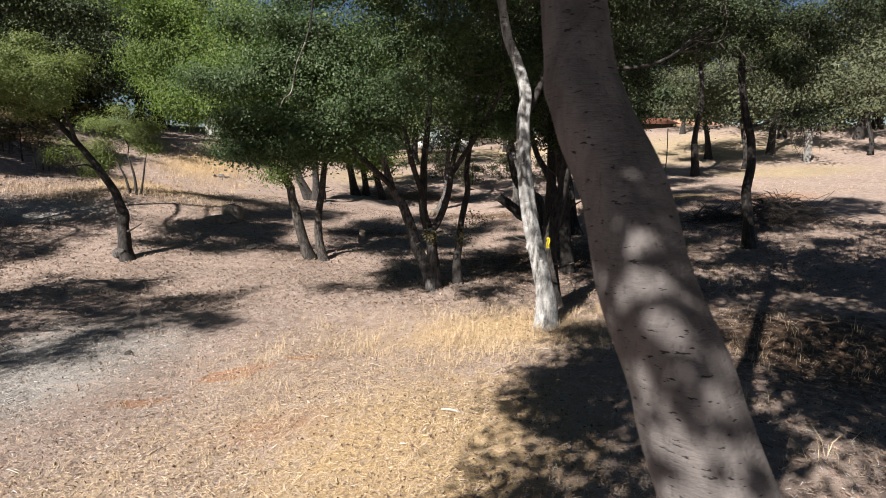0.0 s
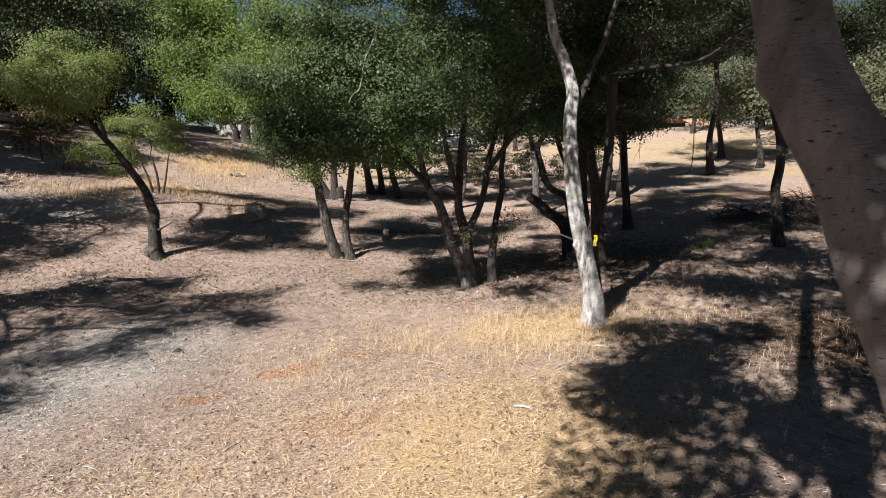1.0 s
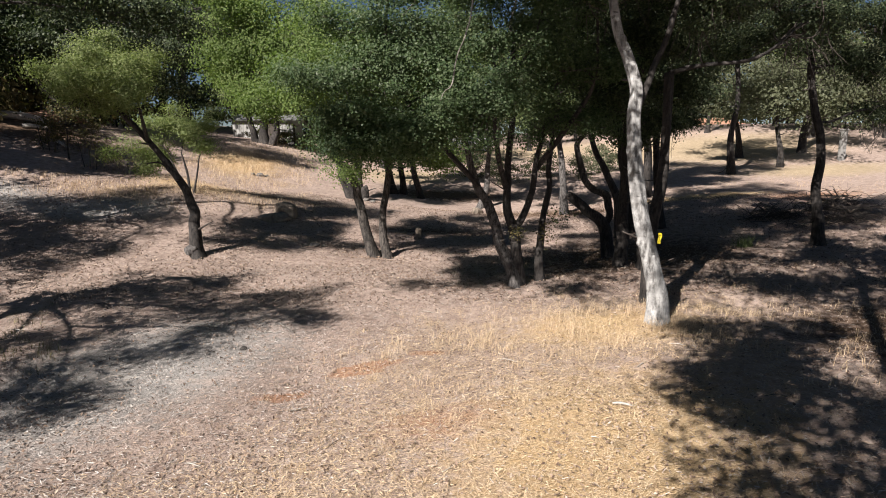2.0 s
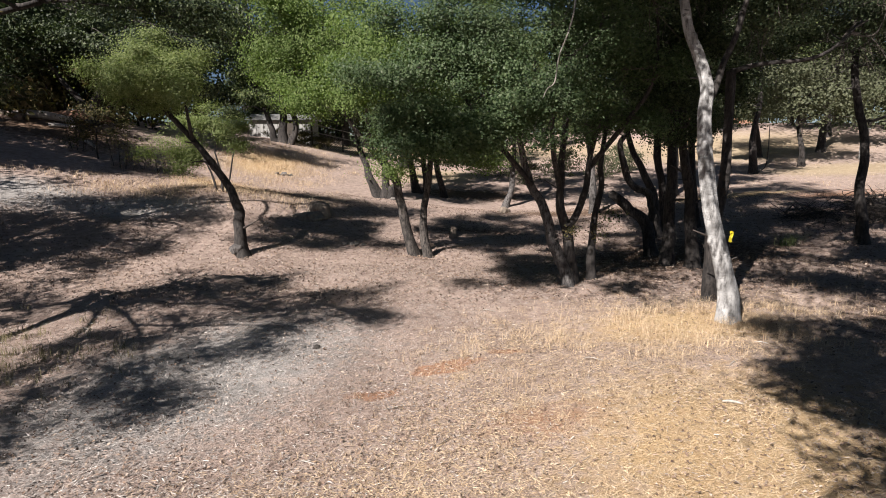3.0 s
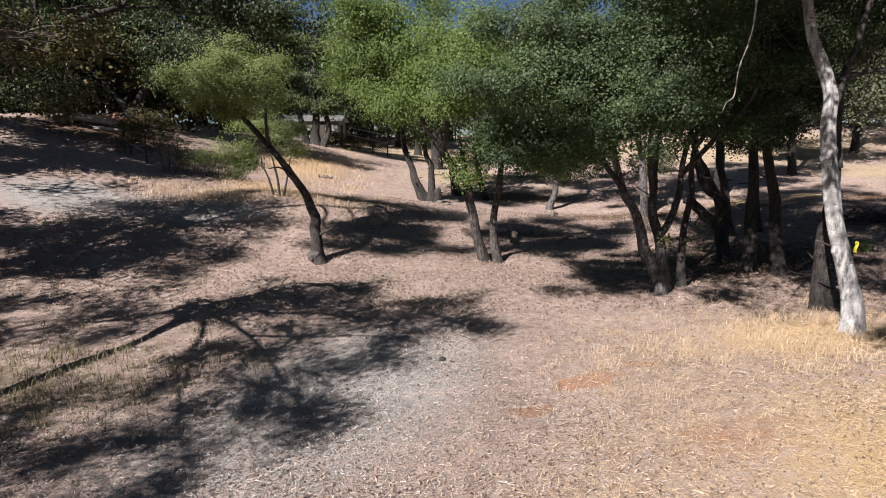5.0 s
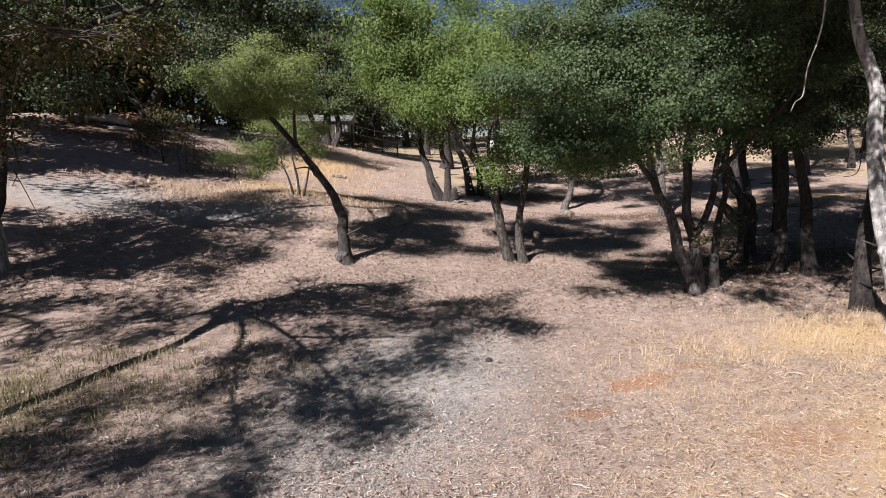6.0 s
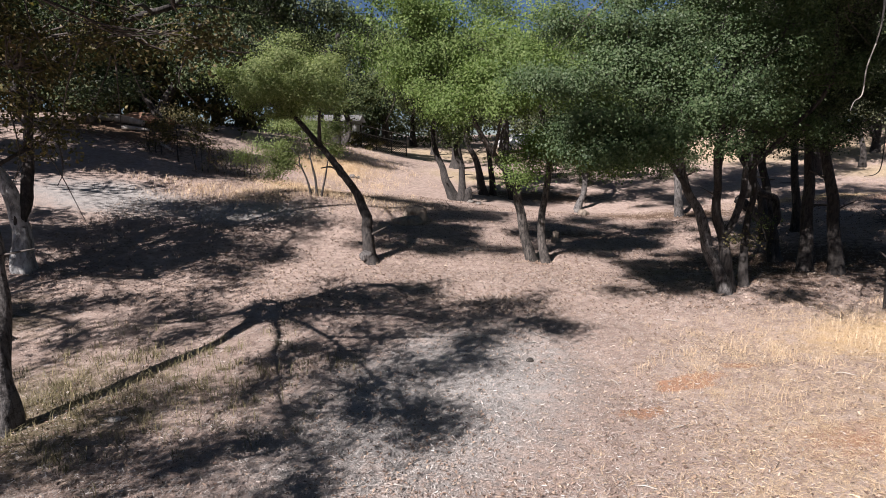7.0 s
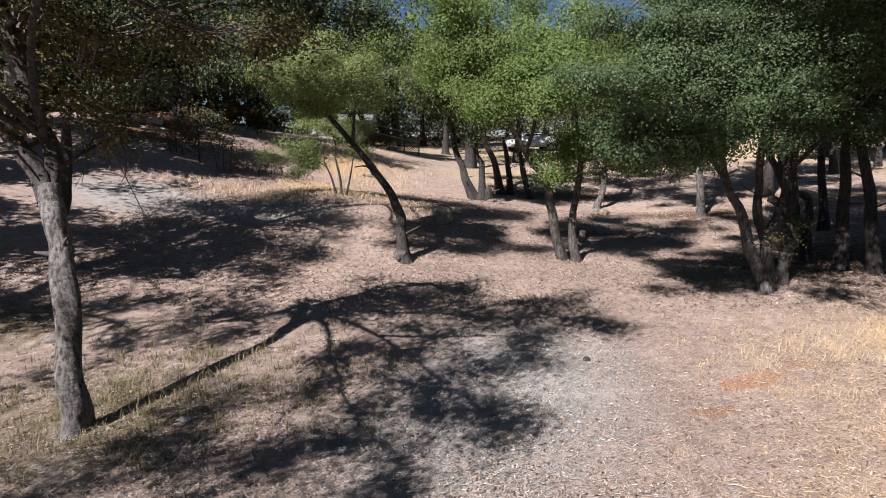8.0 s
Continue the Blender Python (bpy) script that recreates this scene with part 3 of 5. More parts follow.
oak("pale_leaning_oak", "large oak with a pale leaning trunk and dark crown",
    [rise([(-15.22, 12.06, 0.8), (-15.24, 12.15, 1.39), (-15.36, 12.26, 1.99), (-15.47, 12.25, 2.53), (-15.89, 12.39, 3.31), (-16.13, 12.54, 4.14), (-16.2, 12.7, 5.6)], 0.19, 0.10),
     bough([(-15.3, 12.21, 1.75), (-15.17, 12.42, 2.34), (-15.26, 12.74, 3.54), (-15.1, 13.06, 4.77), (-14.2, 13.6, 5.9), (-12.6, 14.4, 6.7)], 0.12, 0.06)],
    [(-9.6, 15.6, 6.7, 1.5, 1.4, 1.0, 60), (-11.6, 15.2, 7.2, 1.8, 1.6, 1.1, 75), (-16.0, 13.2, 6.8, 2.4, 2.0, 1.4, 85), (-18.5, 11.5, 6.6, 2.4, 2.2, 1.4, 70), (-16.8, 10.0, 7.2, 2.2, 2.0, 1.3, 70), (-14.3, 13.6, 4.6, 1.1, 0.8, 0.6, 26), (-16.6, 9.4, 5.5, 1.9, 1.5, 0.9, 60), (-12.7, 9.5, 7.4, 1.2, 1.0, 0.6, 56), (-10.9, 9.4, 7.2, 1.6, 1.3, 0.7, 75), (-11.2, 13.2, 7.5, 1.3, 1.0, 0.5, 50), (-14.8, 8.6, 6.0, 1.5, 1.3, 0.8, 64), (-18.6, 9.6, 5.6, 1.8, 1.6, 0.9, 50), (-15.4, 14.4, 5.6, 1.4, 1.0, 0.8, 46)],
    # dark bark on the boughs stands in for shade under the crown
    LEAF_DARK, BARK_PALE, 14, shaded_bough_mat=BARK_DARK, leaf_len=0.078, spread=0.26, per=42, sides=18, bare=3)
oak("bent_oak", "small oak with a dark bent trunk and bright crown",
    [rise([(-7.96, 14.05, 0.5), (-8.07, 14.16, 0.90), (-8.13, 14.26, 1.30), (-8.14, 14.37, 1.66), (-8.32, 14.48, 2.06), (-8.66, 14.59, 2.58), (-9.07, 14.67, 3.13), (-9.49, 14.70, 3.65), (-9.95, 14.6, 4.2)], 0.165, 0.06),
     bough([(-8.80, 14.6, 2.75), (-9.0, 14.5, 2.9), (-9.25, 14.4, 2.88)], 0.03, 0.012),
     bough([(-9.3, 14.68, 3.4), (-9.2, 14.2, 4.1), (-9.0, 13.7, 4.7)], 0.05, 0.02)],
    [(-10.0, 14.1, 5.1, 0.95, 0.9, 0.65, 110), (-10.9, 14.2, 4.95, 0.7, 0.7, 0.55, 60), (-9.3, 13.6, 4.75, 0.8, 0.7, 0.5, 75), (-10.3, 14.2, 4.45, 0.85, 0.75, 0.45, 55), (-8.75, 13.2, 4.5, 0.5, 0.4, 0.3, 26), (-9.4, 14.2, 5.5, 0.7, 0.6, 0.4, 40)],
    LEAF_OLIVE, BARK_DARK, 15, leaf_len=0.046, spread=0.16, per=72, knobs=6, sides=18, crook=0.12)
oak("twin_oak", "two-stemmed oak with a wide bright green crown",
    [rise([(-3.71, 15.7, 0.48), (-3.99, 15.68, 1.18), (-4.16, 15.67, 1.87), (-4.22, 15.65, 2.36), (-4.46, 15.63, 2.75), (-4.72, 15.5, 2.98), (-5.07, 15.2, 3.44), (-5.5, 14.9, 4.3), (-5.9, 14.7, 5.6)], 0.135, 0.055),
     rise([(-3.36, 15.7, 0.43), (-3.50, 15.75, 1.08), (-3.44, 15.80, 1.86), (-3.32, 15.85, 2.61), (-3.33, 15.90, 3.27), (-3.6, 15.5, 4.3), (-3.9, 14.9, 5.3)], 0.125, 0.05),
     bough([(-4.9, 15.35, 3.2), (-4.8, 14.6, 3.8), (-4.8, 13.8, 4.4)], 0.06, 0.025)],
    [(-7.1, 14.4, 6.2, 1.0, 0.9, 1.0, 100), (-6.6, 14.3, 5.2, 0.9, 0.8, 0.7, 75), (-5.8, 14.3, 6.0, 1.2, 0.9, 1.0, 120), (-4.8, 13.1, 4.7, 0.9, 0.8, 0.7, 85), (-4.4, 13.2, 5.6, 0.9, 0.8, 0.7, 70), (-5.6, 13.5, 4.5, 0.7, 0.7, 0.5, 50), (-6.5, 14.5, 7.4, 1.3, 1.2, 1.0, 80),
     (-3.7, 14.9, 3.25, 0.9, 0.8, 0.5, 70), (-2.9, 15.2, 3.6, 1.0, 0.9, 0.55, 66), (-2.0, 15.6, 3.1, 0.8, 0.7, 0.45, 40), (-3.3, 14.8, 4.9, 1.2, 1.1, 0.8, 80), (-2.2, 15.4, 5.2, 1.1, 1.0, 0.8, 60), (-1.6, 15.2, 7.4, 1.1, 1.0, 0.6, 46)],
    LEAF_BRIGHT, BARK_BROWN, 16, leaf_len=0.055, spread=0.2, per=62, sides=18, knobs=5)
clump = oak("clump_oak", "many-stemmed live oak with dense dark leaves",
    [rise([(-0.20, 11.85, 0.4), (-0.40, 11.93, 0.92), (-0.62, 12.00, 1.42), (-0.81, 12.07, 1.98), (-1.01, 12.12, 2.34), (-1.15, 12.15, 2.75), (-1.30, 12.1, 3.3), (-1.8, 11.8, 4.5)], 0.135, 0.05),
     rise([(-0.14, 11.90, 0.4), (-0.25, 11.97, 1.13), (-0.33, 12.05, 1.69), (-0.41, 12.12, 2.34), (-0.45, 12.20, 2.89), (-0.29, 12.4, 4.2), (-0.29, 12.6, 5.6)], 0.125, 0.05),
     bough([(-0.30, 12.0, 1.55), (-0.01, 12.10, 1.98), (0.13, 12.20, 2.54), (0.20, 12.30, 3.03), (0.35, 12.40, 3.59), (0.6, 12.2, 4.6)], 0.08, 0.04),
     bough([(-1.05, 12.1, 2.45), (-1.7, 11.7, 3.2), (-2.4, 11.2, 4.0), (-2.8, 10.9, 5.0), (-2.8, 11.0, 6.2)], 0.06, 0.022),
     bough([(-2.2, 11.35, 3.8), (-2.9, 10.9, 3.9), (-3.5, 10.7, 4.0)], 0.03, 0.014),
     bough([(-0.46, 12.1, 2.4), (-0.75, 11.6, 3.5), (-0.8, 11.0, 4.4), (-0.95, 11.0, 6.0)], 0.06, 0.022),
     bough([(0.2, 12.3, 2.8), (0.75, 11.8, 3.7), (1.15, 11.3, 4.6), (1.1, 11.3, 6.2)], 0.055, 0.02),
     bough([(-0.78, 11.1, 4.3), (-0.2, 10.9, 5.0), (0.1, 10.9, 6.0)], 0.03, 0.014),
     rise([(0.31, 12.20, 0.4), (0.31, 12.30, 1.00), (0.38, 12.40, 1.57), (0.52, 12.50, 2.37), (0.55, 12.60, 3.03), (0.8, 12.9, 4.5)], 0.10, 0.045)],
    [(-3.5, 10.8, 3.75, 0.75, 0.55, 0.45, 60), (-2.7, 10.6, 3.55, 0.75, 0.55, 0.42, 58), (-2.0, 10.5, 3.5, 0.6, 0.45, 0.32, 38), (-3.1, 10.5, 3.25, 0.6, 0.45, 0.28, 34), (-3.8, 11.1, 4.6, 0.75, 0.65, 0.55, 56), (-2.9, 10.8, 4.6, 0.9, 0.65, 0.65, 75), (-1.9, 10.7, 4.25, 0.85, 0.65, 0.55, 66), (-0.9, 10.5, 3.95, 0.75, 0.55, 0.45, 46),
     (-1.9, 10.9, 5.2, 1.0, 0.75, 0.7, 75), (-3.1, 11.2, 5.6, 1.0, 0.8, 0.75, 75), (-0.6, 10.8, 4.8, 0.9, 0.65, 0.6, 50), (0.4, 10.9, 4.7, 0.8, 0.6, 0.5, 34), (1.2, 11.2, 4.6, 0.7, 0.6, 0.45, 28), (0.3, 11.0, 5.6, 1.0, 0.75, 0.6, 42),
     (-0.9, 11.3, 6.2, 1.2, 1.0, 0.85, 66), (-2.6, 11.5, 6.5, 1.2, 1.0, 0.8, 56), (0.9, 11.8, 6.4, 1.2, 1.0, 0.7, 40), (-0.4, 12.6, 7.0, 1.8, 1.4, 1.0, 60), (-1.3, 11.8, 3.6, 0.8, 0.6, 0.35, 34), (0.6, 12.0, 3.8, 0.8, 0.6, 0.3, 30), (1.2, 12.7, 3.8, 0.7, 0.6, 0.3, 26)],
    # stems after the first are coloured dark, as if shaded by the leaves
    LEAF_LIVE, BARK_GREY, 17, shaded_bough_mat=BARK_DARK, leaf_len=0.052, spread=0.18, per=58, sides=20, knobs=6, wood_twigs=10, flare=0.6)
for k, (x, y, z, r, mat, lb) in enumerate(((0.45, 12.1, 1.45, 0.16, LEAF_DRY, "dry brown leaf spray"), (-0.22, 11.75, 1.5, 0.10, LEAF_DRY, "dry brown leaf spray"), (0.72, 12.3, 1.75, 0.14, LEAF_MID, "fresh green sprout"))):
    g = np.random.RandomState(600 + k)
    c = np.array([x, y, z]) + g.normal(size=(110, 3)) * r * np.array([1, 0.8, 0.9])
    v, f = leaf_quads(c, g.normal(size=c.shape), 0.055, 0.036, g)
    tagged(part_mesh("sprout", mesh_from("sprout", v - np.array(clump.location), f, 4, mat), clump, lb), kind="stuff")
oak("pale_oak", "oak with a pale lichen-grey crooked trunk",
    [rise([(1.67, 8.83, 0.5), (1.68, 8.88, 0.86), (1.60, 8.96, 1.31), (1.50, 9.04, 1.76), (1.38, 9.15, 2.38), (1.32, 9.26, 3.01), (1.29, 9.39, 3.73), (1.33, 9.47, 4.18), (1.18, 9.56, 4.72), (1.04, 9.62, 5.08), (0.91, 9.72, 5.8), (0.7, 9.9, 6.8)], 0.155, 0.06),
     bough([(1.33, 9.45, 3.85), (1.53, 9.6, 4.2), (1.71, 9.77, 4.6), (1.93, 9.87, 5.06), (2.13, 9.97, 5.7), (2.5, 10.1, 6.6)], 0.06, 0.035),
     rise([(2.02, 10.13, 0.5), (1.98, 10.16, 1.1), (1.97, 10.19, 1.72), (2.21, 10.45, 2.62), (2.34, 10.72, 3.53), (2.38, 10.88, 4.6)], 0.15, 0.07)],
    [(0.6, 9.9, 7.6, 1.8, 1.6, 0.9, 60), (2.8, 10.2, 7.2, 1.9, 1.6, 0.9, 65), (3.2, 10.9, 5.9, 1.1, 0.9, 0.5, 30), (4.4, 11.2, 6.6, 1.4, 1.2, 0.6, 46), (6.0, 12.2, 7.0, 1.6, 1.2, 0.7, 46), (4.0, 12.8, 7.4, 1.8, 1.3, 0.8, 55), (5.2, 11.6, 5.7, 0.9, 0.7, 0.35, 18), (1.8, 11.4, 6.3, 1.1, 1.0, 0.7, 36)],
    # boughs and second stem darkened by colour for canopy shade
    LEAF_DARK, BARK_PALE, 18, shaded_bough_mat=BARK_DARK, leaf_len=0.055, spread=0.19, per=50, crook=0, sides=30, steps=10, knobs=8, bare=18)
oak("dark_stem_oak", "pair of dark upright oak stems under a shared crown",
    [rise([(2.95, 13.12, 0.46), (2.92, 13.24, 1.11), (2.90, 13.38, 1.89), (2.79, 13.54, 2.81), (2.72, 13.8, 3.72), (2.92, 14.04, 5.04), (3.0, 14.1, 6.2)], 0.15, 0.07),
     rise([(2.56, 13.63, 0.49), (2.59, 13.75, 1.16), (2.65, 13.94, 2.25), (2.65, 14.14, 3.33), (2.72, 14.4, 4.82), (2.5, 14.5, 6.0)], 0.16, 0.07)],
    [(2.4, 13.4, 5.4, 1.3, 1.0, 0.9, 75), (1.3, 13.6, 5.2, 1.0, 0.9, 0.8, 50), (3.4, 13.6, 6.0, 1.2, 1.0, 0.9, 60), (2.2, 13.6, 6.9, 1.6, 1.3, 0.9, 85), (3.9, 13.8, 7.1, 1.3, 1.1, 0.8, 60), (0.9, 13.8, 6.5, 1.1, 0.9, 0.7, 45), (2.0, 13.3, 4.3, 0.8, 0.7, 0.45, 36), (2.7, 13.4, 3.8, 0.8, 0.6, 0.3, 28), (3.8, 13.8, 4.6, 0.8, 0.7, 0.5, 30), (3.2, 12.8, 7.5, 1.3, 1.0, 0.5, 50)],
    LEAF_DARK, BARK_DARK, 19, leaf_len=0.062, spread=0.2, per=52, sides=16)
oak("crooked_oak", "dark crooked oak with a low broken limb",
    [rise([(2.75, 15.2, 0.5), (2.52, 15.2, 1.2), (2.2, 15.15, 1.5), (1.91, 15.1, 1.72), (1.5, 15.1, 2.03)], 0.16, 0.10),
     bough([(2.55, 15.2, 1.1), (2.68, 15.2, 1.56), (2.52, 15.2, 2.02), (2.14, 15.2, 2.2), (1.90, 15.2, 2.64), (1.74, 15.3, 3.33), (1.98, 15.4, 3.8), (1.8, 15.6, 5.0)], 0.11, 0.05)],
    [(1.6, 15.6, 5.7, 1.4, 1.1, 0.9, 80), (2.0, 15.9, 7.2, 1.8, 1.3, 1.0, 85), (2.9, 15.6, 5.2, 1.2, 1.0, 0.8, 60), (0.6, 15.5, 4.9, 1.0, 0.9, 0.7, 50), (1.2, 15.6, 4.0, 0.8, 0.7, 0.4, 30), (2.7, 15.6, 3.9, 0.8, 0.6, 0.35, 26)],
    LEAF_DARK, BARK_DARK, 20, leaf_len=0.065, spread=0.21, per=50)
oak("slender_oak", "slender dark oak in a close group",
    [rise([(4.4, 18.3, 0.55), (4.12, 18.4, 1.85), (3.98, 18.5, 2.95), (3.95, 18.6, 4.31), (3.9, 18.7, 6.0)], 0.16, 0.07),
     rise([(3.75, 17.6, 0.5), (3.6, 17.7, 1.7), (3.2, 17.8, 2.6), (2.9, 17.9, 3.2), (2.6, 18.0, 4.4)], 0.14, 0.06)],
    [(3.6, 18.2, 6.4, 1.6, 1.2, 1.0, 90), (4.2, 18.4, 8.2, 2.0, 1.3, 1.0, 80), (4.6, 18.0, 5.4, 1.1, 0.9, 0.8, 40), (3.0, 18.0, 4.9, 0.9, 0.8, 0.6, 40), (4.5, 18.2, 4.1, 0.9, 0.7, 0.4, 30), (3.6, 18.1, 3.8, 0.8, 0.6, 0.3, 24), (5.2, 18.1, 3.9, 0.8, 0.6, 0.3, 24), (3.9, 15.8, 7.5, 1.3, 1.0, 0.5, 50)],
    LEAF_DARK, BARK_DARK, 21, leaf_len=0.068, spread=0.22, per=46)
oak("slender_oak", "slender dark upright oak in a close group",
    [rise([(5.3, 18.6, 0.6), (5.22, 18.7, 1.9), (5.15, 18.9, 3.14), (5.26, 19.1, 4.73), (5.4, 19.2, 6.14)], 0.15, 0.07)],
    [(5.6, 18.8, 6.6, 1.5, 1.2, 0.9, 60), (7.2, 18.8, 7.4, 1.9, 1.4, 0.8, 60), (4.8, 18.2, 7.8, 1.9, 1.4, 0.8, 60), (4.9, 18.6, 5.0, 0.9, 0.8, 0.6, 30), (6.4, 18.9, 5.8, 1.0, 0.9, 0.6, 36), (5.9, 18.8, 4.3, 0.8, 0.7, 0.4, 24), (6.6, 18.8, 8.4, 1.8, 1.3, 0.8, 60), (6.3, 16.6, 7.5, 1.3, 1.0, 0.5, 50)],
    LEAF_DARK, BARK_DARK, 22, leaf_len=0.068, spread=0.22, per=46, bare=5)
oak("upright_oak", "lone dark upright oak with a ragged crown",
    [rise([(8.11, 14.82, 0.74), (8.08, 14.93, 1.39), (8.09, 15.09, 2.27), (8.14, 15.24, 3.15), (8.04, 15.43, 4.18), (7.92, 15.61, 5.21), (8.02, 15.79, 6.24)], 0.15, 0.07)],
    [(8.0, 15.4, 6.4, 1.5, 1.2, 0.8, 98), (6.4, 15.4, 7.1, 1.5, 1.1, 0.6, 64), (10.4, 15.4, 7.0, 1.6, 1.1, 0.7, 64), (8.2, 15.6, 7.6, 1.9, 1.2, 0.6, 70), (9.1, 15.3, 5.4, 1.0, 0.8, 0.6, 48), (7.0, 15.4, 6.0, 0.9, 0.8, 0.5, 34), (9.4, 15.2, 4.3, 0.6, 0.5, 0.35, 17), (9.6, 15.6, 6.3, 1.2, 1.0, 0.7, 48)],
    LEAF_DARK, BARK_DARK, 23, leaf_len=0.06, spread=0.2, per=50, bare=16, sides=16, knobs=6)
oak("shrub_oak", "scrubby many-stemmed oak bush on the bank",
    [rise([(-10.7, 19.5, 1.8), (-10.85, 19.5, 2.3), (-11.1, 19.5, 2.9)], 0.05, 0.025),
     rise([(-10.55, 19.5, 1.8), (-10.6, 19.6, 2.4), (-10.75, 19.6, 3.1)], 0.055, 0.025),
     rise([(-10.4, 19.5, 1.8), (-10.25, 19.5, 2.3), (-10.1, 19.5, 3.0)], 0.045, 0.02)],
    [(-11.3, 19.4, 3.5, 1.0, 0.8, 0.7, 64), (-10.3, 19.4, 3.7, 0.9, 0.7, 0.65, 54), (-11.9, 19.5, 2.8, 0.6, 0.5, 0.5, 26), (-10.8, 19.5, 4.2, 0.9, 0.6, 0.5, 36)],
    LEAF_OLIVE, BARK_DARK, 24, leaf_len=0.052, spread=0.17, per=52, category="bush", sides=8, knobs=1)
oak("far_pale_oak", "distant oak with a pale leaning trunk",
    [rise([(-0.15, 25.9, 0.6), (0.02, 26.0, 1.1), (0.20, 26.1, 1.9), (0.26, 26.2, 3.1), (0.1, 26.4, 4.4)], 0.15, 0.08)],
    [(0.4, 25.6, 7.4, 2.4, 1.6, 1.3, 70), (-1.8, 26.0, 8.4, 2.4, 1.6, 1.3, 70), (0.2, 25.2, 5.2, 1.8, 1.4, 1.0, 60), (-0.8, 25.0, 4.4, 1.1, 1.0, 0.7, 40), (-2.5, 25.4, 7.0, 1.2, 1.0, 0.5, 46)], LEAF_MID, BARK_GREY, 25, leaf_len=0.11, spread=0.26, per=28)
oak("far_pale_oak", "distant oak with a pale upright trunk",
    [rise([(2.89, 22.11, 0.8), (2.85, 22.28, 1.61), (2.85, 22.44, 2.47), (2.68, 22.63, 3.55), (2.5, 22.7, 4.8)], 0.16, 0.08)],
    [(2.8, 23.4, 7.4, 2.3, 1.6, 1.2, 70), (4.4, 24.0, 8.2, 2.2, 1.6, 1.2, 60), (2.4, 22.6, 5.2, 1.6, 1.3, 0.9, 60), (1.6, 22.3, 4.4, 1.0, 0.9, 0.6, 30), (-0.8, 21.3, 6.9, 1.2, 1.0, 0.5, 46), (5.0, 22.7, 7.5, 1.3, 1.0, 0.5, 50), (2.5, 21.7, 7.5, 1.3, 1.0, 0.5, 50)], LEAF_MID, BARK_GREY, 26, leaf_len=0.11, spread=0.26, per=28)
oak("forked_oak", "dark forked oak at the foot of the bank",
    [rise([(-5.78, 24.5, 1.2), (-6.05, 24.55, 1.72), (-6.22, 24.6, 2.30), (-6.45, 24.7, 3.0), (-6.66, 24.8, 3.62), (-6.7, 24.8, 5.2)], 0.2, 0.09),
     rise([(-5.56, 24.45, 1.2), (-5.50, 24.5, 2.05), (-5.42, 24.55, 2.65), (-5.72, 24.6, 3.2), (-5.6, 24.7, 4.6)], 0.17, 0.08),
     rise([(-5.2, 24.3, 1.25), (-5.18, 24.3, 1.45), (-5.2, 24.3, 1.6)], 0.15, 0.13)],
    [(-6.6, 24.0, 4.9, 1.5, 1.2, 0.9, 70), (-5.2, 23.8, 4.7, 1.3, 1.1, 0.8, 60), (-7.4, 24.2, 6.2, 1.6, 1.3, 1.0, 60), (-5.4, 24.2, 6.6, 1.9, 1.4, 1.0, 70), (-4.2, 24.2, 5.4, 1.2, 1.0, 0.8, 50), (-7.6, 22.6, 5.6, 1.3, 1.0, 0.7, 44), (-7.8, 22.3, 7.0, 1.2, 1.0, 0.5, 46), (-5.9, 22.1, 7.0, 1.2, 1.0, 0.5, 46), (-3.1, 22.5, 6.8, 1.2, 1.0, 0.5, 46), (-7.7, 27.3, 7.0, 1.2, 1.0, 0.5, 40)],
    LEAF_MID, BARK_DARK, 27, leaf_len=0.08, spread=0.26, per=44, bare=10)
oak("leaning_far_oak", "group of dark leaning oak stems before open grass",
    [rise([(-4.3, 28.0, 1.6), (-4.6, 28.1, 2.6), (-5.1, 28.2, 3.6), (-5.2, 28.3, 5.0)], 0.2, 0.09),
     rise([(-3.8, 28.2, 1.6), (-4.0, 28.3, 2.7), (-4.2, 28.4, 3.8)], 0.16, 0.08),
     rise([(-2.9, 27.6, 1.5), (-3.3, 27.7, 2.4), (-3.5, 27.8, 3.4), (-3.3, 27.9, 4.6)], 0.15, 0.07)],
    [(-4.8, 28.0, 5.6, 1.9, 1.4, 1.1, 70), (-3.0, 27.8, 5.4, 1.5, 1.2, 0.9, 50), (-4.0, 28.2, 7.2, 2.2, 1.6, 1.1, 60), (-4.9, 27.9, 7.0, 1.3, 1.0, 0.5, 46)],
    LEAF_MID, BARK_DARK, 28, leaf_len=0.12, spread=0.28, per=28)
SX, SY = -12.8, 35.2
SZ = gz(SX, SY)
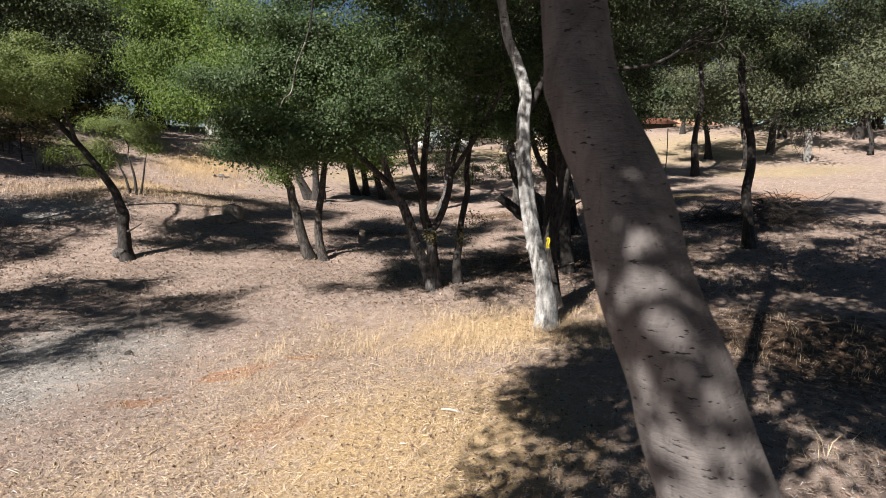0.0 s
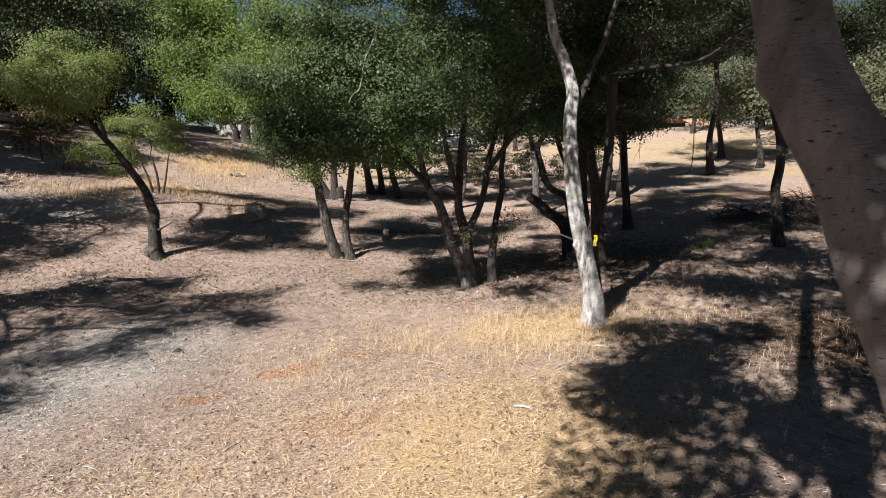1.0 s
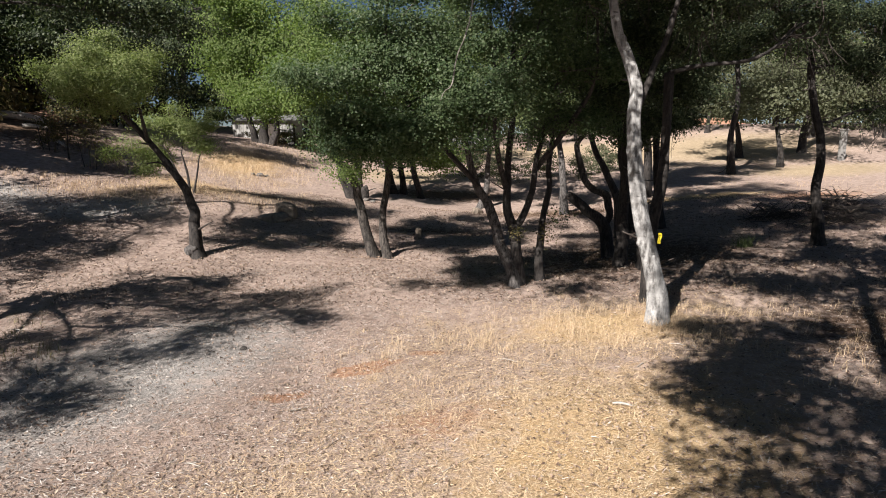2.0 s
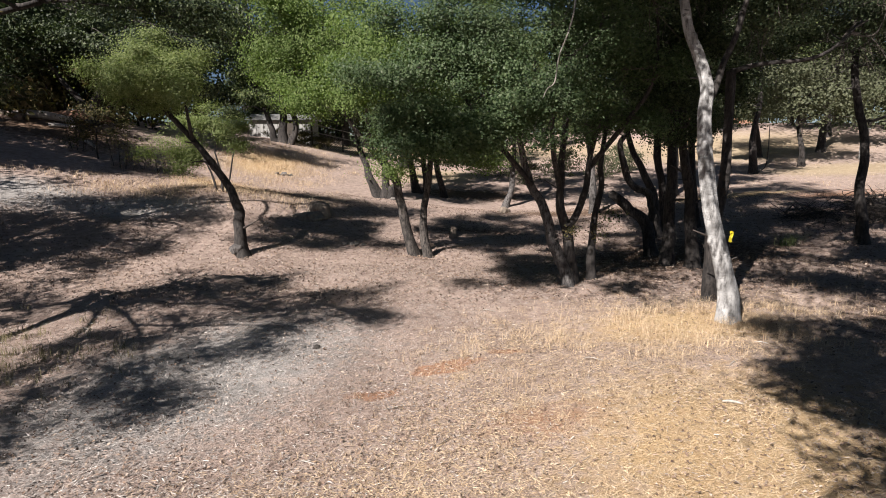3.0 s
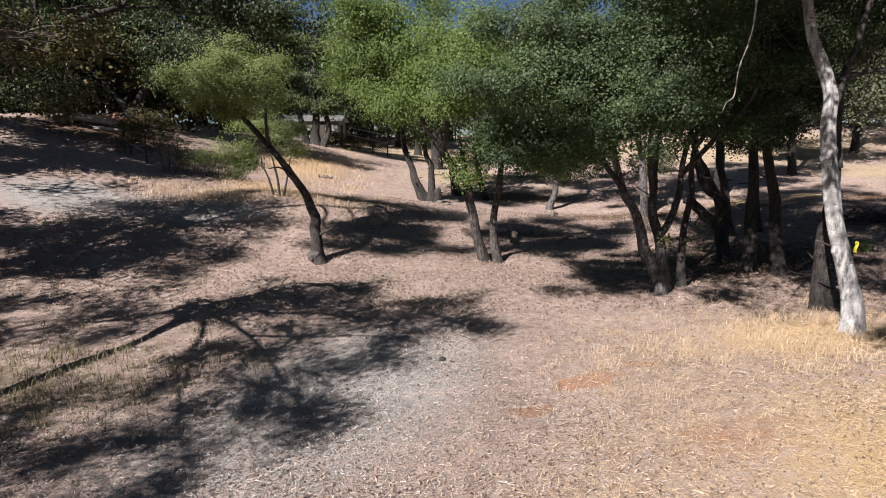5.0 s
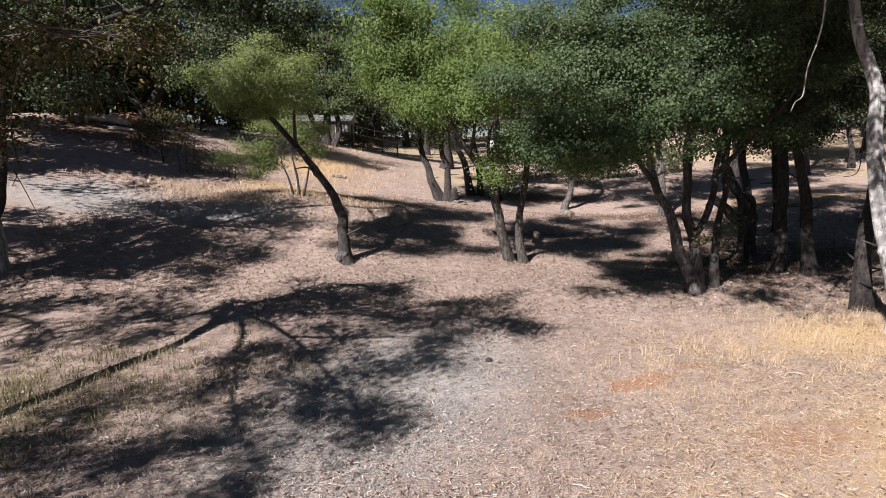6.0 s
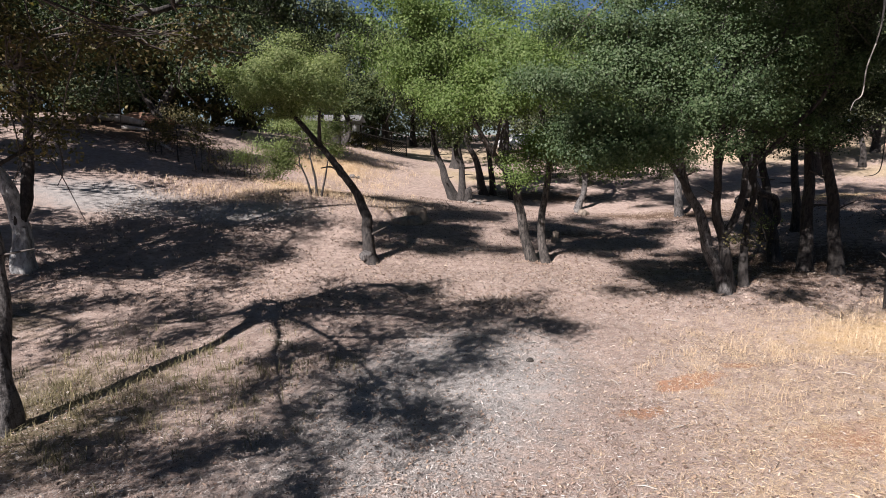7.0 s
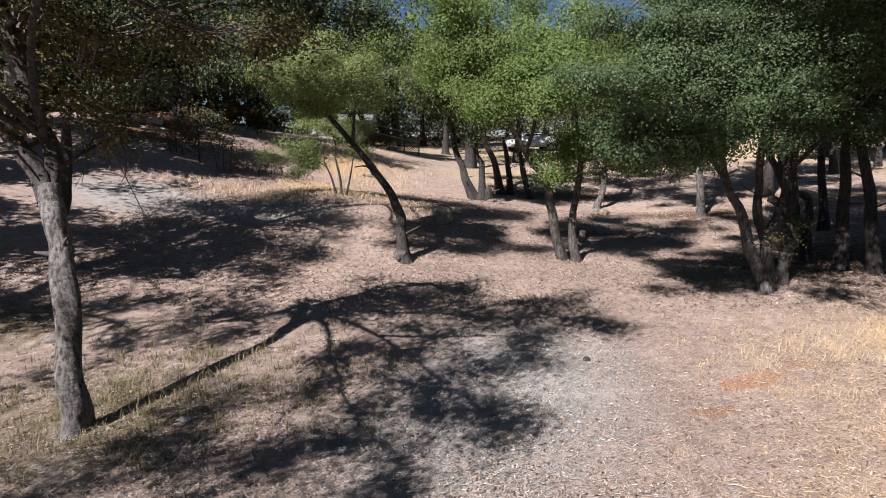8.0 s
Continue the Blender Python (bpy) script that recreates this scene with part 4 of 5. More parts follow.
oak("shed_oak", "dark three-stemmed oak before the pale shed",
    [rise([(SX, SY, SZ - 0.1), (SX + 0.05, SY, SZ + 1.0), (SX - 0.02, SY, SZ + 2.4), (SX + 0.05, SY + 0.1, SZ + 4.4), (SX + 0.3, SY + 0.1, SZ + 6.4)], 0.27, 0.13),
     rise([(SX - 0.35, SY, SZ - 0.1), (SX - 0.6, SY, SZ + 0.7), (SX - 0.95, SY, SZ + 1.7), (SX - 1.5, SY, SZ + 3.0), (SX - 2.0, SY, SZ + 4.6)], 0.2, 0.1),
     rise([(SX + 0.4, SY, SZ - 0.1), (SX + 0.85, SY, SZ + 0.6), (SX + 0.75, SY, SZ + 1.5), (SX + 0.55, SY, SZ + 2.4), (SX + 0.9, SY, SZ + 4.2)], 0.2, 0.1)],
    [(SX + 1.7, SY - 0.3, SZ + 2.6, 1.1, 0.9, 0.6, 46), (SX - 1.4, SY - 0.4, SZ + 2.7, 1.3, 0.9, 0.6, 50), (SX + 0.2, SY - 0.2, SZ + 3.6, 1.6, 1.1, 0.7, 60), (SX - 2.4, SY, SZ + 4.2, 1.8, 1.2, 0.9, 60), (SX + 2.2, SY, SZ + 4.0, 1.6, 1.2, 0.9, 60), (SX, SY, SZ + 5.6, 2.4, 1.6, 1.1, 80), (SX - 2.6, SY - 1.0, SZ + 6.4, 1.8, 1.4, 0.8, 60), (SX - 4.0, SY - 2.5, SZ + 6.2, 1.8, 1.4, 0.8, 50), (SX + 0.8, SY - 0.4, SZ + 2.2, 0.7, 0.6, 0.35, 22), (SX - 2.8, SY, SZ + 1.9, 0.9, 0.8, 0.5, 26)],
    LEAF_MID, BARK_DARK, 38, leaf_len=0.13, spread=0.28, per=22)
oak("hillside_oak", "dark spreading oak on the bank",
    [rise([(-19.4, 27.0, 4.0), (-19.2, 27.1, 5.2), (-18.6, 27.2, 6.4), (-18.3, 27.3, 7.6)], 0.26, 0.12), bough([(-19.3, 27.0, 4.5), (-19.8, 27.0, 5.4), (-20.6, 27.0, 6.4)], 0.18, 0.1)],
    [(-18.6, 26.6, 8.0, 2.4, 2.0, 1.2, 80), (-21.0, 26.6, 7.4, 2.2, 2.0, 1.2, 70), (-16.4, 26.6, 7.0, 2.0, 1.6, 1.1, 60), (-19.4, 26.8, 9.8, 3.0, 2.2, 1.4, 80), (-14.6, 27.0, 8.4, 2.2, 1.8, 1.3, 60), (-23.2, 26.6, 8.6, 2.4, 2.0, 1.6, 60)],
    LEAF_DARK, BARK_DARK, 29, leaf_len=0.13, spread=0.34, per=34)
oak("tall_oak", "tall dark oak behind the stem cluster",
    [rise([(7.2, 25.2, 1.6), (7.1, 25.3, 3.4), (6.8, 25.4, 5.4), (6.9, 25.5, 7.6)], 0.2, 0.1)],
    [(6.8, 25.0, 5.1, 1.6, 1.2, 0.7, 50), (9.0, 25.3, 5.4, 1.5, 1.2, 0.7, 50), (4.8, 25.0, 5.3, 1.4, 1.1, 0.7, 46), (6.6, 25.0, 7.2, 2.2, 1.6, 1.2, 80), (8.8, 25.4, 8.0, 2.2, 1.6, 1.2, 80), (4.8, 25.2, 8.6, 2.2, 1.6, 1.3, 80), (7.0, 25.6, 9.6, 2.8, 1.8, 1.2, 90), (10.6, 26.0, 9.2, 2.0, 1.6, 1.2, 60), (8.5, 26.8, 7.5, 1.3, 1.0, 0.5, 50)],
    LEAF_DARK, BARK_DARK, 35, leaf_len=0.13, spread=0.3, per=26)
oak("tall_oak", "tall grey-green oak on the rising grass",
    [rise([(13.4, 30.4, 2.0), (13.3, 30.5, 3.8), (13.6, 30.6, 5.6), (13.4, 30.7, 7.6)], 0.2, 0.1)],
    [(13.2, 30.4, 8.2, 2.2, 1.6, 1.2, 70), (15.4, 30.6, 9.0, 2.2, 1.6, 1.2, 70), (11.4, 30.4, 9.4, 2.2, 1.6, 1.2, 70), (13.6, 30.6, 10.4, 2.6, 1.8, 1.1, 70)],
    LEAF_MID, BARK_DARK, 36, leaf_len=0.15, spread=0.32, per=22)
oak("sapling", "thin dark sapling among dry weeds",
    [rise([(-16.7, 22.8, 2.7), (-16.72, 22.8, 3.3), (-16.7, 22.85, 4.0), (-16.8, 22.9, 4.8)], 0.035, 0.015)],
    [(-16.7, 22.8, 4.7, 0.9, 0.8, 0.7, 30), (-15.9, 22.9, 4.2, 0.7, 0.6, 0.5, 18), (-17.4, 22.8, 4.0, 0.6, 0.5, 0.5, 12)],
    LEAF_DRY, BARK_DARK, 30, leaf_len=0.08, spread=0.2, per=22, category="sapling", sides=7, knobs=0)

# an unseen tree whose thin crown is added to dapple the left ground
oak("side_shade_oak", "unseen thin-crowned oak at the clearing's edge, added for dappled shade",
    [rise([(-19.5, 5.2, 1.0), (-19.3, 5.4, 3.0), (-18.8, 5.8, 5.0)], 0.2, 0.1)],
    [(-17.4, 6.0, 7.0, 2.2, 2.0, 1.0, 70), (-19.6, 7.6, 7.4, 2.2, 2.0, 1.0, 60), (-20.0, 3.6, 7.0, 2.2, 2.0, 1.0, 55), (-18.6, 10.0, 7.6, 2.0, 1.8, 0.9, 50), (-17.0, 2.6, 6.8, 1.6, 1.4, 0.8, 14), (-22.04, 9.72, 6.80, 0.9, 0.7, 0.35, 34), (-20.99, 8.52, 6.60, 0.9, 0.7, 0.35, 34), (-21.14, 7.22, 6.60, 0.9, 0.7, 0.35, 34)],
    LEAF_DRY, BARK_GREY, 34, leaf_len=0.14, spread=0.26, per=24, lush=1.8, wood_twigs=22, twig_r=0.5)
# added beyond the left edge of view to cast shade on the bank
oak("bank_shade_oak", "broad oak on the bank, added to shade the slope",
    [rise([(-23.5, 16.5, 3.0), (-23.4, 16.6, 5.0), (-23.0, 16.8, 7.4)], 0.28, 0.12)],
    [(-22.0, 17.6, 9.4, 2.6, 2.4, 1.3, 70), (-24.6, 15.6, 9.0, 2.8, 2.4, 1.3, 70), (-22.4, 14.0, 8.4, 2.4, 2.2, 1.2, 60), (-25.6, 18.6, 8.8, 2.4, 2.2, 1.3, 55), (-20.6, 16.2, 8.6, 1.9, 1.9, 1.0, 60), (-20.4, 19.4, 9.0, 2.0, 1.8, 1.1, 60), (-27.0, 20.6, 9.4, 2.6, 2.2, 1.2, 60), (-23.4, 20.2, 9.6, 2.2, 2.0, 1.1, 60),
     (-23.4, 12.3, 7.0, 1.1, 1.0, 0.6, 40), (-23.0, 14.6, 7.0, 1.1, 1.0, 0.6, 40), (-21.8, 17.9, 7.0, 1.0, 1.0, 0.6, 40), (-21.0, 20.5, 7.0, 1.2, 1.0, 0.7, 46), (-23.6, 20.8, 7.2, 1.5, 1.2, 0.8, 50), (-24.6, 17.0, 7.4, 1.4, 1.2, 0.8, 46)],
    LEAF_DARK, BARK_GREY, 33, leaf_len=0.16, spread=0.32, per=26)


def thicket(x, y, r, h, leaf, seed, label="dense dark bush in shade behind the bank"):
    """A dark bush that is leafy to the ground."""
    g = np.random.RandomState(seed)
    z = gz(x, y)
    return oak("thicket_bush", label, [rise([(x + dx, y, z), (x + dx * 1.6, y, z + h * 0.3), (x + dx * 2.4, y, z + h * 0.6)], 0.05, 0.02) for dx in (-0.3, 0.05, 0.35)],
               [(x + g.normal(0, 0.4) * r, y + g.normal(0, 0.3) * r, z + h * g.uniform(0.2, 0.85), r * g.uniform(0.45, 0.7), r * 0.5, h * g.uniform(0.18, 0.28), 40) for _ in range(7)],
               leaf, BARK_DARK, seed, leaf_len=0.25, spread=0.34, per=4, sides=6, steps=4, knobs=0, wood_twigs=3, twig_steps=2, category="bush", group="thicket bushes")


for x, y, sd in ((-15.6, 22.3, 511), (-14.2, 22.9, 512), (-17.9, 23.4, 513)):
    z = gz(x, y)
    oak("dry_brush", "brown half-bare brush among dry weeds", [rise([(x + d, y, z), (x + d * 1.5, y, z + 0.6), (x + d * 2, y, z + 1.2)], 0.02, 0.01) for d in (-0.2, 0.02, 0.22)],
        [(x, y, z + 0.9, 0.8, 0.5, 0.6, 26), (x + 0.5, y, z + 0.6, 0.5, 0.4, 0.4, 14)], LEAF_DRY, BARK_DARK, sd, leaf_len=0.07, spread=0.2, per=12, lush=1.0, category="bush", sides=5, steps=4, knobs=0, bare=10, wood_twigs=12)
BUSHES = [thicket(-19.0, 31.0, 2.6, 3.4, LEAF_DRY, 501, "dense brown-green bush in shade behind the bank"), thicket(-24.0, 29.5, 2.8, 4.0, LEAF_DARK, 502), thicket(30.0, 60.0, 4.0, 4.0, LEAF_FAR, 503, "grey-green scrub bush on the rising dry slope")]
rngb = np.random.RandomState(78)
for x, y, k in [(-27.5, 28, 0), (-30.5, 31, 1), (-22, 33, 1), (-26, 35, 0), (-33, 26, 1), (-21.5, 29.2, 0), (-30, 37, 1), (-36, 34, 1), (-24, 40, 1), (-18, 46, 2), (-12, 52, 2), (-7, 51, 2), (3, 64, 2), (14, 69, 2), (26, 69, 2), (39, 62, 2), (45, 58, 2), (50, 50, 2), (36, 50, 2), (42, 44, 2), (-28, 46, 1), (-34, 42, 1), (28, 44, 2), (11, 56, 2), (-15, 58, 2), (-21, 55, 2), (14, 60, 2), (21, 62, 2), (27, 60, 2), (17, 66, 2)]:
    b = copy_thing(BUSHES[k], pose(x, y, gz(x, y) - 0.1, 0, 0, rngb.uniform(0, 360)))
    s = rngb.uniform(0.85, 1.3)
    b.scale = (s, s, s)

# distant oaks: three shapes, repeated along the rising ground
def far_oak(k, x, y, h, leaf, r, size=0.29, per=4, label="distant grey-green oak on open grass"):
    z = gz(x, y)
    g = np.random.RandomState(400 + k)
    lean = g.normal(0, 0.25, 2)
    return oak("distant_oak", label, [rise([(x, y, z), (x + lean[0] * 0.4, y, z + h * 0.2), (x + lean[0], y + lean[1], z + h * 0.42), (x + lean[0] * 1.3, y + lean[1], z + h * 0.6)], 0.2 * h / 6, 0.08)],
               [(x + g.normal(0, 0.35) * r, y + g.normal(0, 0.3) * r, z + h * (0.50 + 0.38 * g.uniform()), r * g.uniform(0.5, 0.8), r * g.uniform(0.5, 0.75), r * g.uniform(0.3, 0.5), 34) for _ in range(9)],
               leaf, BARK_DARK, 400 + k, leaf_len=size, spread=0.42, per=per, sides=8, steps=4, knobs=1, wood_twigs=3, twig_steps=2, group="distant oaks")


PROTOS = [far_oak(0, 16.6, 36.0, 6.0, LEAF_FAR, 3.2, 0.17, 7), far_oak(1, 16.9, 32.0, 5.2, LEAF_FAR, 2.8, 0.16, 7), far_oak(2, -9.0, 50.0, 9.0, LEAF_BRIGHT, 4.2, label="tall distant green oak beyond the bank"), far_oak(3, -24.0, 38.0, 9.0, LEAF_DARK, 4.5, label="tall dark oak in the shaded wood behind the bank")]
rngf = np.random.RandomState(77)
SPOTS = [(20.5, 36), (24.5, 33), (30, 33), (19, 46), (25, 47), (31, 45), (36, 40), (3, 52), (12, 64), (36, 58), (44, 52), (-6, 56), (-13, 55), (-19, 50), (-25, 48), (-30, 40), (-33, 33), (-28, 30), (40, 70), (48, 62), (-5.5, 36), (-2, 40), (40, 32), (34, 26), (-11, 47), (-7, 44), (-22, 33), (-27, 36), (15, 52), (22, 56), (5, 46), (9.5, 50), (29, 52), (-20, 41), (-31, 29), (-25.5, 26.5), (-34, 38), (-29, 42), (0, 66), (9, 70), (18, 60)]
for i, (x, y) in enumerate(SPOTS):
    src = PROTOS[3] if x < -17 else (PROTOS[2] if x < 0 or (y > 55 and i % 2) else PROTOS[i % 2])
    s = rngf.uniform(0.8, 1.25) * (1.0 + max(0, y - 50) / 90)
    ob = copy_thing(src, pose(x, y, gz(x, y) - 0.05, 0, 0, rngf.uniform(0, 360)))
    ob.scale = (s, s, s * rngf.uniform(0.9, 1.15))
for x, y, s in ((33, 44, 1.7), (39, 49, 1.8), (28, 39, 1.4), (24, 41, 1.4), (44, 46, 1.7)):
    ob = copy_thing(PROTOS[0], pose(x, y, gz(x, y) - 0.1, 0, 0, x * 31))
    ob.scale = (s, s, s)
for x, y, s in ((-11.9, 36.6, 0.32), (-10.7, 36.9, 0.28), (-13.6, 36.4, 0.26)):
    ob = copy_thing(BUSHES[0], pose(x, y, gz(x, y) - 0.03, 0, 0, x * 47))
    ob.scale = (s, s, s)
for x, y, s in ((1.6, 31, 0.34), (3.6, 32.5, 0.38), (5.6, 31.5, 0.33), (7.6, 33, 0.4), (0.0, 33, 0.36)):
    ob = copy_thing(BUSHES[2], pose(x, y, gz(x, y) - 0.05, 0, 0, x * 53))
    ob.scale = (s, s, s)
for x, y, s in ((-9, 58, 1.2), (-3.5, 60, 1.3), (2, 57, 1.1), (6.5, 60, 1.3), (10, 57, 1.1), (15, 56, 1.1), (19.5, 57, 1.2), (24, 60, 1.3), (29, 56, 1.1), (34, 55, 1.2)):
    ob = copy_thing(BUSHES[2], pose(x, y, gz(x, y) - 0.1, 0, 0, x * 61))
    ob.scale = (s, s, s)
for x, y, s in ((-4.5, 63, 1.2), (4, 64, 1.2), (12, 62, 1.1)):
    ob = copy_thing(PROTOS[2], pose(x, y, gz(x, y) - 0.1, 0, 0, x * 37))
    ob.scale = (s, s, s)
for x, y, s in ((-17, 45.5, 0.9), (-20.5, 43.5, 0.9), (-12.5, 46.5, 0.9), (-15, 49, 1.1)):
    ob = copy_thing(BUSHES[1], pose(x, y, gz(x, y) - 0.1, 0, 0, x * 29))
    ob.scale = (s, s, s)
for x, y, s in ((-17.5, 48, 1.0), (-22, 44.5, 0.9)):
    ob = copy_thing(PROTOS[3], pose(x, y, gz(x, y) - 0.1, 0, 0, x * 29))
    ob.scale = (s, s, s)


# ---- what lies on the ground ----
def strewn(n, seed, where, reach=(-16, 12, 2.6, 26), near_power=1.6):
    """n places on the land, thicker towards the path of the eye, kept where the density function allows."""
    rng = np.random.RandomState(seed)
    out = np.zeros((0, 2))
    while len(out) < n:
        p = np.stack([rng.uniform(reach[0], reach[1], n * 4), rng.uniform(reach[2], reach[3], n * 4)], 1)
        w = np.clip((4.5 / p[:, 1]) ** near_power, 0, 1) * where(p[:, 0], p[:, 1])
        out = np.vstack([out, p[rng.uniform(size=len(p)) < w]])
    return out[:n], rng


def patchy(x, y, f=1.0, seed=0):
    return 0.5 + 0.25 * (np.sin(1.7 * f * x + 0.9 * f * y + seed) + np.sin(2.3 * f * y - 1.1 * f * x + 2 * seed) * np.sin(0.7 * f * x + 1.9 * f * y))


def straw_zone(x, y):
    """The bleached grass: a broad tongue before the pale oak."""
    edge = -4.2 + 0.55 * (y - 4.7) + 0.45 * np.sin(1.3 * y)
    a = 1 / (1 + np.exp(-(x - edge) / 0.5)) / (1 + np.exp((x - 0.6 - 0.55 * (y - 4.5)) / 0.45)) / (1 + np.exp((y - 10.3 - 0.1 * x) / 0.4))
    return a


def mulch_zone(x, y):
    a = np.exp(-(((x + 6.6) - 0.45 * (y - 7)) / 3.2) ** 2) * (y < 14)
    return np.clip(a + 0.25 * np.exp(-((x + 12.5) / 5) ** 2 - ((y - 17.5) / 2.2) ** 2), 0, 1)


def slivers(p, rng, length, width, tall):
    """Little ridged splinters, one quad on either side of a ridge."""
    n = len(p)
    a = rng.uniform(0, 2 * np.pi, n)
    ln, wd = length * rng.uniform(0.35, 1.5, n) ** 1.3, width * rng.uniform(0.5, 1.5, n)
    d = np.stack([np.cos(a), np.sin(a), rng.normal(0, 0.16, n)], 1)
    s = np.stack([-np.sin(a), np.cos(a), rng.normal(0, 0.25, n)], 1)
    c = np.stack([p[:, 0], p[:, 1], ground(p[:, 0], p[:, 1]) + 0.012 + rng.uniform(0, 0.02, n)], 1)
    up = np.array([0, 0, 1.0]) * (tall * rng.uniform(0.5, 1.5, n))[:, None]
    L, W = d * ln[:, None] / 2, s * wd[:, None] / 2
    v = np.stack([c - L - W, c + L - W * 0.6, c - L + up, c + L + up * 0.7, c - L + W, c + L + W * 0.6], 1).reshape(-1, 3)
    o = np.arange(n)[:, None] * 6
    f = np.concatenate([o + np.array([0, 1, 3, 2]), o + np.array([2, 3, 5, 4])], 1).reshape(-1, 4)
    return v, f


def straws(p, rng, length, width):
    """Flat-lying grass stems, one thin quad each."""
    n = len(p)
    a = rng.uniform(0, 2 * np.pi, n)
    d = np.stack([np.cos(a), np.sin(a), rng.normal(0, 0.22, n)], 1) * (length * rng.uniform(0.4, 1.5, n) / 2)[:, None]
    s = np.stack([-np.sin(a), np.cos(a), rng.normal(0, 0.4, n)], 1) * (width * rng.uniform(0.6, 1.5, n) / 2)[:, None]
    c = np.stack([p[:, 0], p[:, 1], ground(p[:, 0], p[:, 1]) + 0.014 + rng.uniform(0, 0.018, n)], 1)
    v = np.stack([c - d - s, c + d - s * 0.5, c + d + s * 0.5, c - d + s], 1).reshape(-1, 3)
    return v, np.arange(4 * n).reshape(n, 4)


def blades(p, rng, height, width, lean=0.35, droop=0.4):
    """Grass: thin bent blades, two quads each, tapering."""
    n = len(p)
    a = rng.uniform(0, 2 * np.pi, n)
    h = height * rng.uniform(0.4, 1.4, n)
    w = width * rng.uniform(0.6, 1.4, n)
    s = np.stack([-np.sin(a), np.cos(a), 0 * a], 1) * w[:, None] / 2
    t = np.stack([np.cos(a), np.sin(a), 0 * a], 1) * (h * lean * rng.uniform(0.1, 1.5, n))[:, None]
    c = np.stack([p[:, 0], p[:, 1], ground(p[:, 0], p[:, 1]) - 0.01], 1)
    m = c + t * 0.35 + np.array([0, 0, 1.0]) * (h * 0.6)[:, None]
    e = c + t * (1 + droop) + np.array([0, 0, 1.0]) * (h * rng.uniform(0.75, 1.0, n))[:, None]
    v = np.stack([c - s, c + s, m - s * 0.7, m + s * 0.7, e - s * 0.15, e + s * 0.15], 1).reshape(-1, 3)
    o = np.arange(n)[:, None] * 6
    f = np.concatenate([o + np.array([0, 1, 3, 2]), o + np.array([2, 3, 5, 4])], 1).reshape(-1, 4)
    return v, f


def tufts(centres, rng, per, radius):
    idx = np.repeat(np.arange(len(centres)), per)
    return centres[idx] + rng.normal(0, radius, (len(idx), 2))


def stuff(name, vf, material, label, category):
    return tagged(new(name, mesh_from(name, vf[0], vf[1], 4, material)), label, category, kind="stuff")


BARKCHIP = scattered("bark_chip", [(0.0, (0.147, 0.097, 0.076)), (0.4, (0.309, 0.222, 0.179)), (0.8, (0.441, 0.347, 0.297)), (1.0, (0.575, 0.493, 0.440))])
p, r = strewn(84000, 41, lambda x, y: np.clip(0.10 + 0.9 * mulch_zone(x, y) + 0.35 * (1 - straw_zone(x, y)) * patchy(x, y, 0.8), 0, 1), (-15, 6, 2.6, 17), 1.5)
stuff("wood_mulch", straws(p, r, 0.043, 0.0052), CHIP, "grey shredded wood mulch lying on the ground", "mulch")
p, r = strewn(30000, 40, lambda x, y: np.clip((1 - straw_zone(x, y)) * (0.4 + 0.6 * patchy(x, y, 0.7, 5)) + 0.15, 0, 1), (-13, 5, 3.5, 17), 1.0)
stuff("bark_mulch", straws(p, r, 0.034, 0.0060), BARKCHIP, "pinkish tan bark mulch lying on the ground", "mulch")
p, r = strewn(50000, 42, lambda x, y: np.clip(0.25 + 0.6 * patchy(x, y, 1.1, 2) + 0.3 * (y > 10), 0, 1), (-16, 13, 2.6, 24), 1.15)
c = np.stack([p[:, 0], p[:, 1], ground(p[:, 0], p[:, 1]) + 0.018 + r.uniform(0, 0.02, len(p))], 1)
stuff("leaf_litter", leaf_quads(c, r.normal(size=c.shape) * 0.45 + np.array([0, 0, 1.0]), 0.046, 0.022, r), LITTER, "brown fallen oak leaves strewn on the ground", "leaf litter")
p, r = strewn(34000, 39, lambda x, y: np.clip(0.35 + 0.65 * patchy(x, y, 0.9, 7), 0, 1), (-16, 13, 10.5, 24), 0.25)
c = np.stack([p[:, 0], p[:, 1], ground(p[:, 0], p[:, 1]) + 0.02 + r.uniform(0, 0.02, len(p))], 1)
stuff("bark_flakes", leaf_quads(c, r.normal(size=c.shape) * 0.5 + np.array([0, 0, 1.0]), 0.062, 0.034, r), LITTER, "brown leaves and bark flakes under the oaks", "leaf litter")
p, r = strewn(88000, 43, lambda x, y: straw_zone(x, y) * np.clip(0.5 * patchy(x, y, 1.5, 1) + 0.6, 0, 1), (-6, 5, 2.6, 11), 1.3)
stuff("grass_thatch", straws(p, r, 0.05, 0.0030), STRAW, "flattened bleached grass stems on the ground", "dry grass")
p, r = strewn(420, 44, lambda x, y: straw_zone(x, y) * np.clip(patchy(x, y, 1.5, 4) * 1.6 - 0.35, 0, 1), (-6, 5, 2.8, 11), 0.4)
q = tufts(p, r, 22, 0.05)
stuff("grass_stubble", blades(q, r, 0.07, 0.0034, 1.6), STRAW, "short bleached grass stubble", "dry grass")
p, r = strewn(230, 45, lambda x, y: np.exp(-((x - 0.7 - 0.5 * (y - 8.8)) / 2.3) ** 2 - ((y - 8.6) / 1.3) ** 2) * np.clip(2 * patchy(x, y, 2.2, 3) - 0.5, 0, 1), (-4, 6, 5, 11.5), 0.0)
q = tufts(p, r, 22, 0.09)
stuff("tall_dry_grass", blades(q, r, 0.16, 0.0036, 1.0), STRAW, "tall bleached grass round the pale oak's foot", "dry grass")
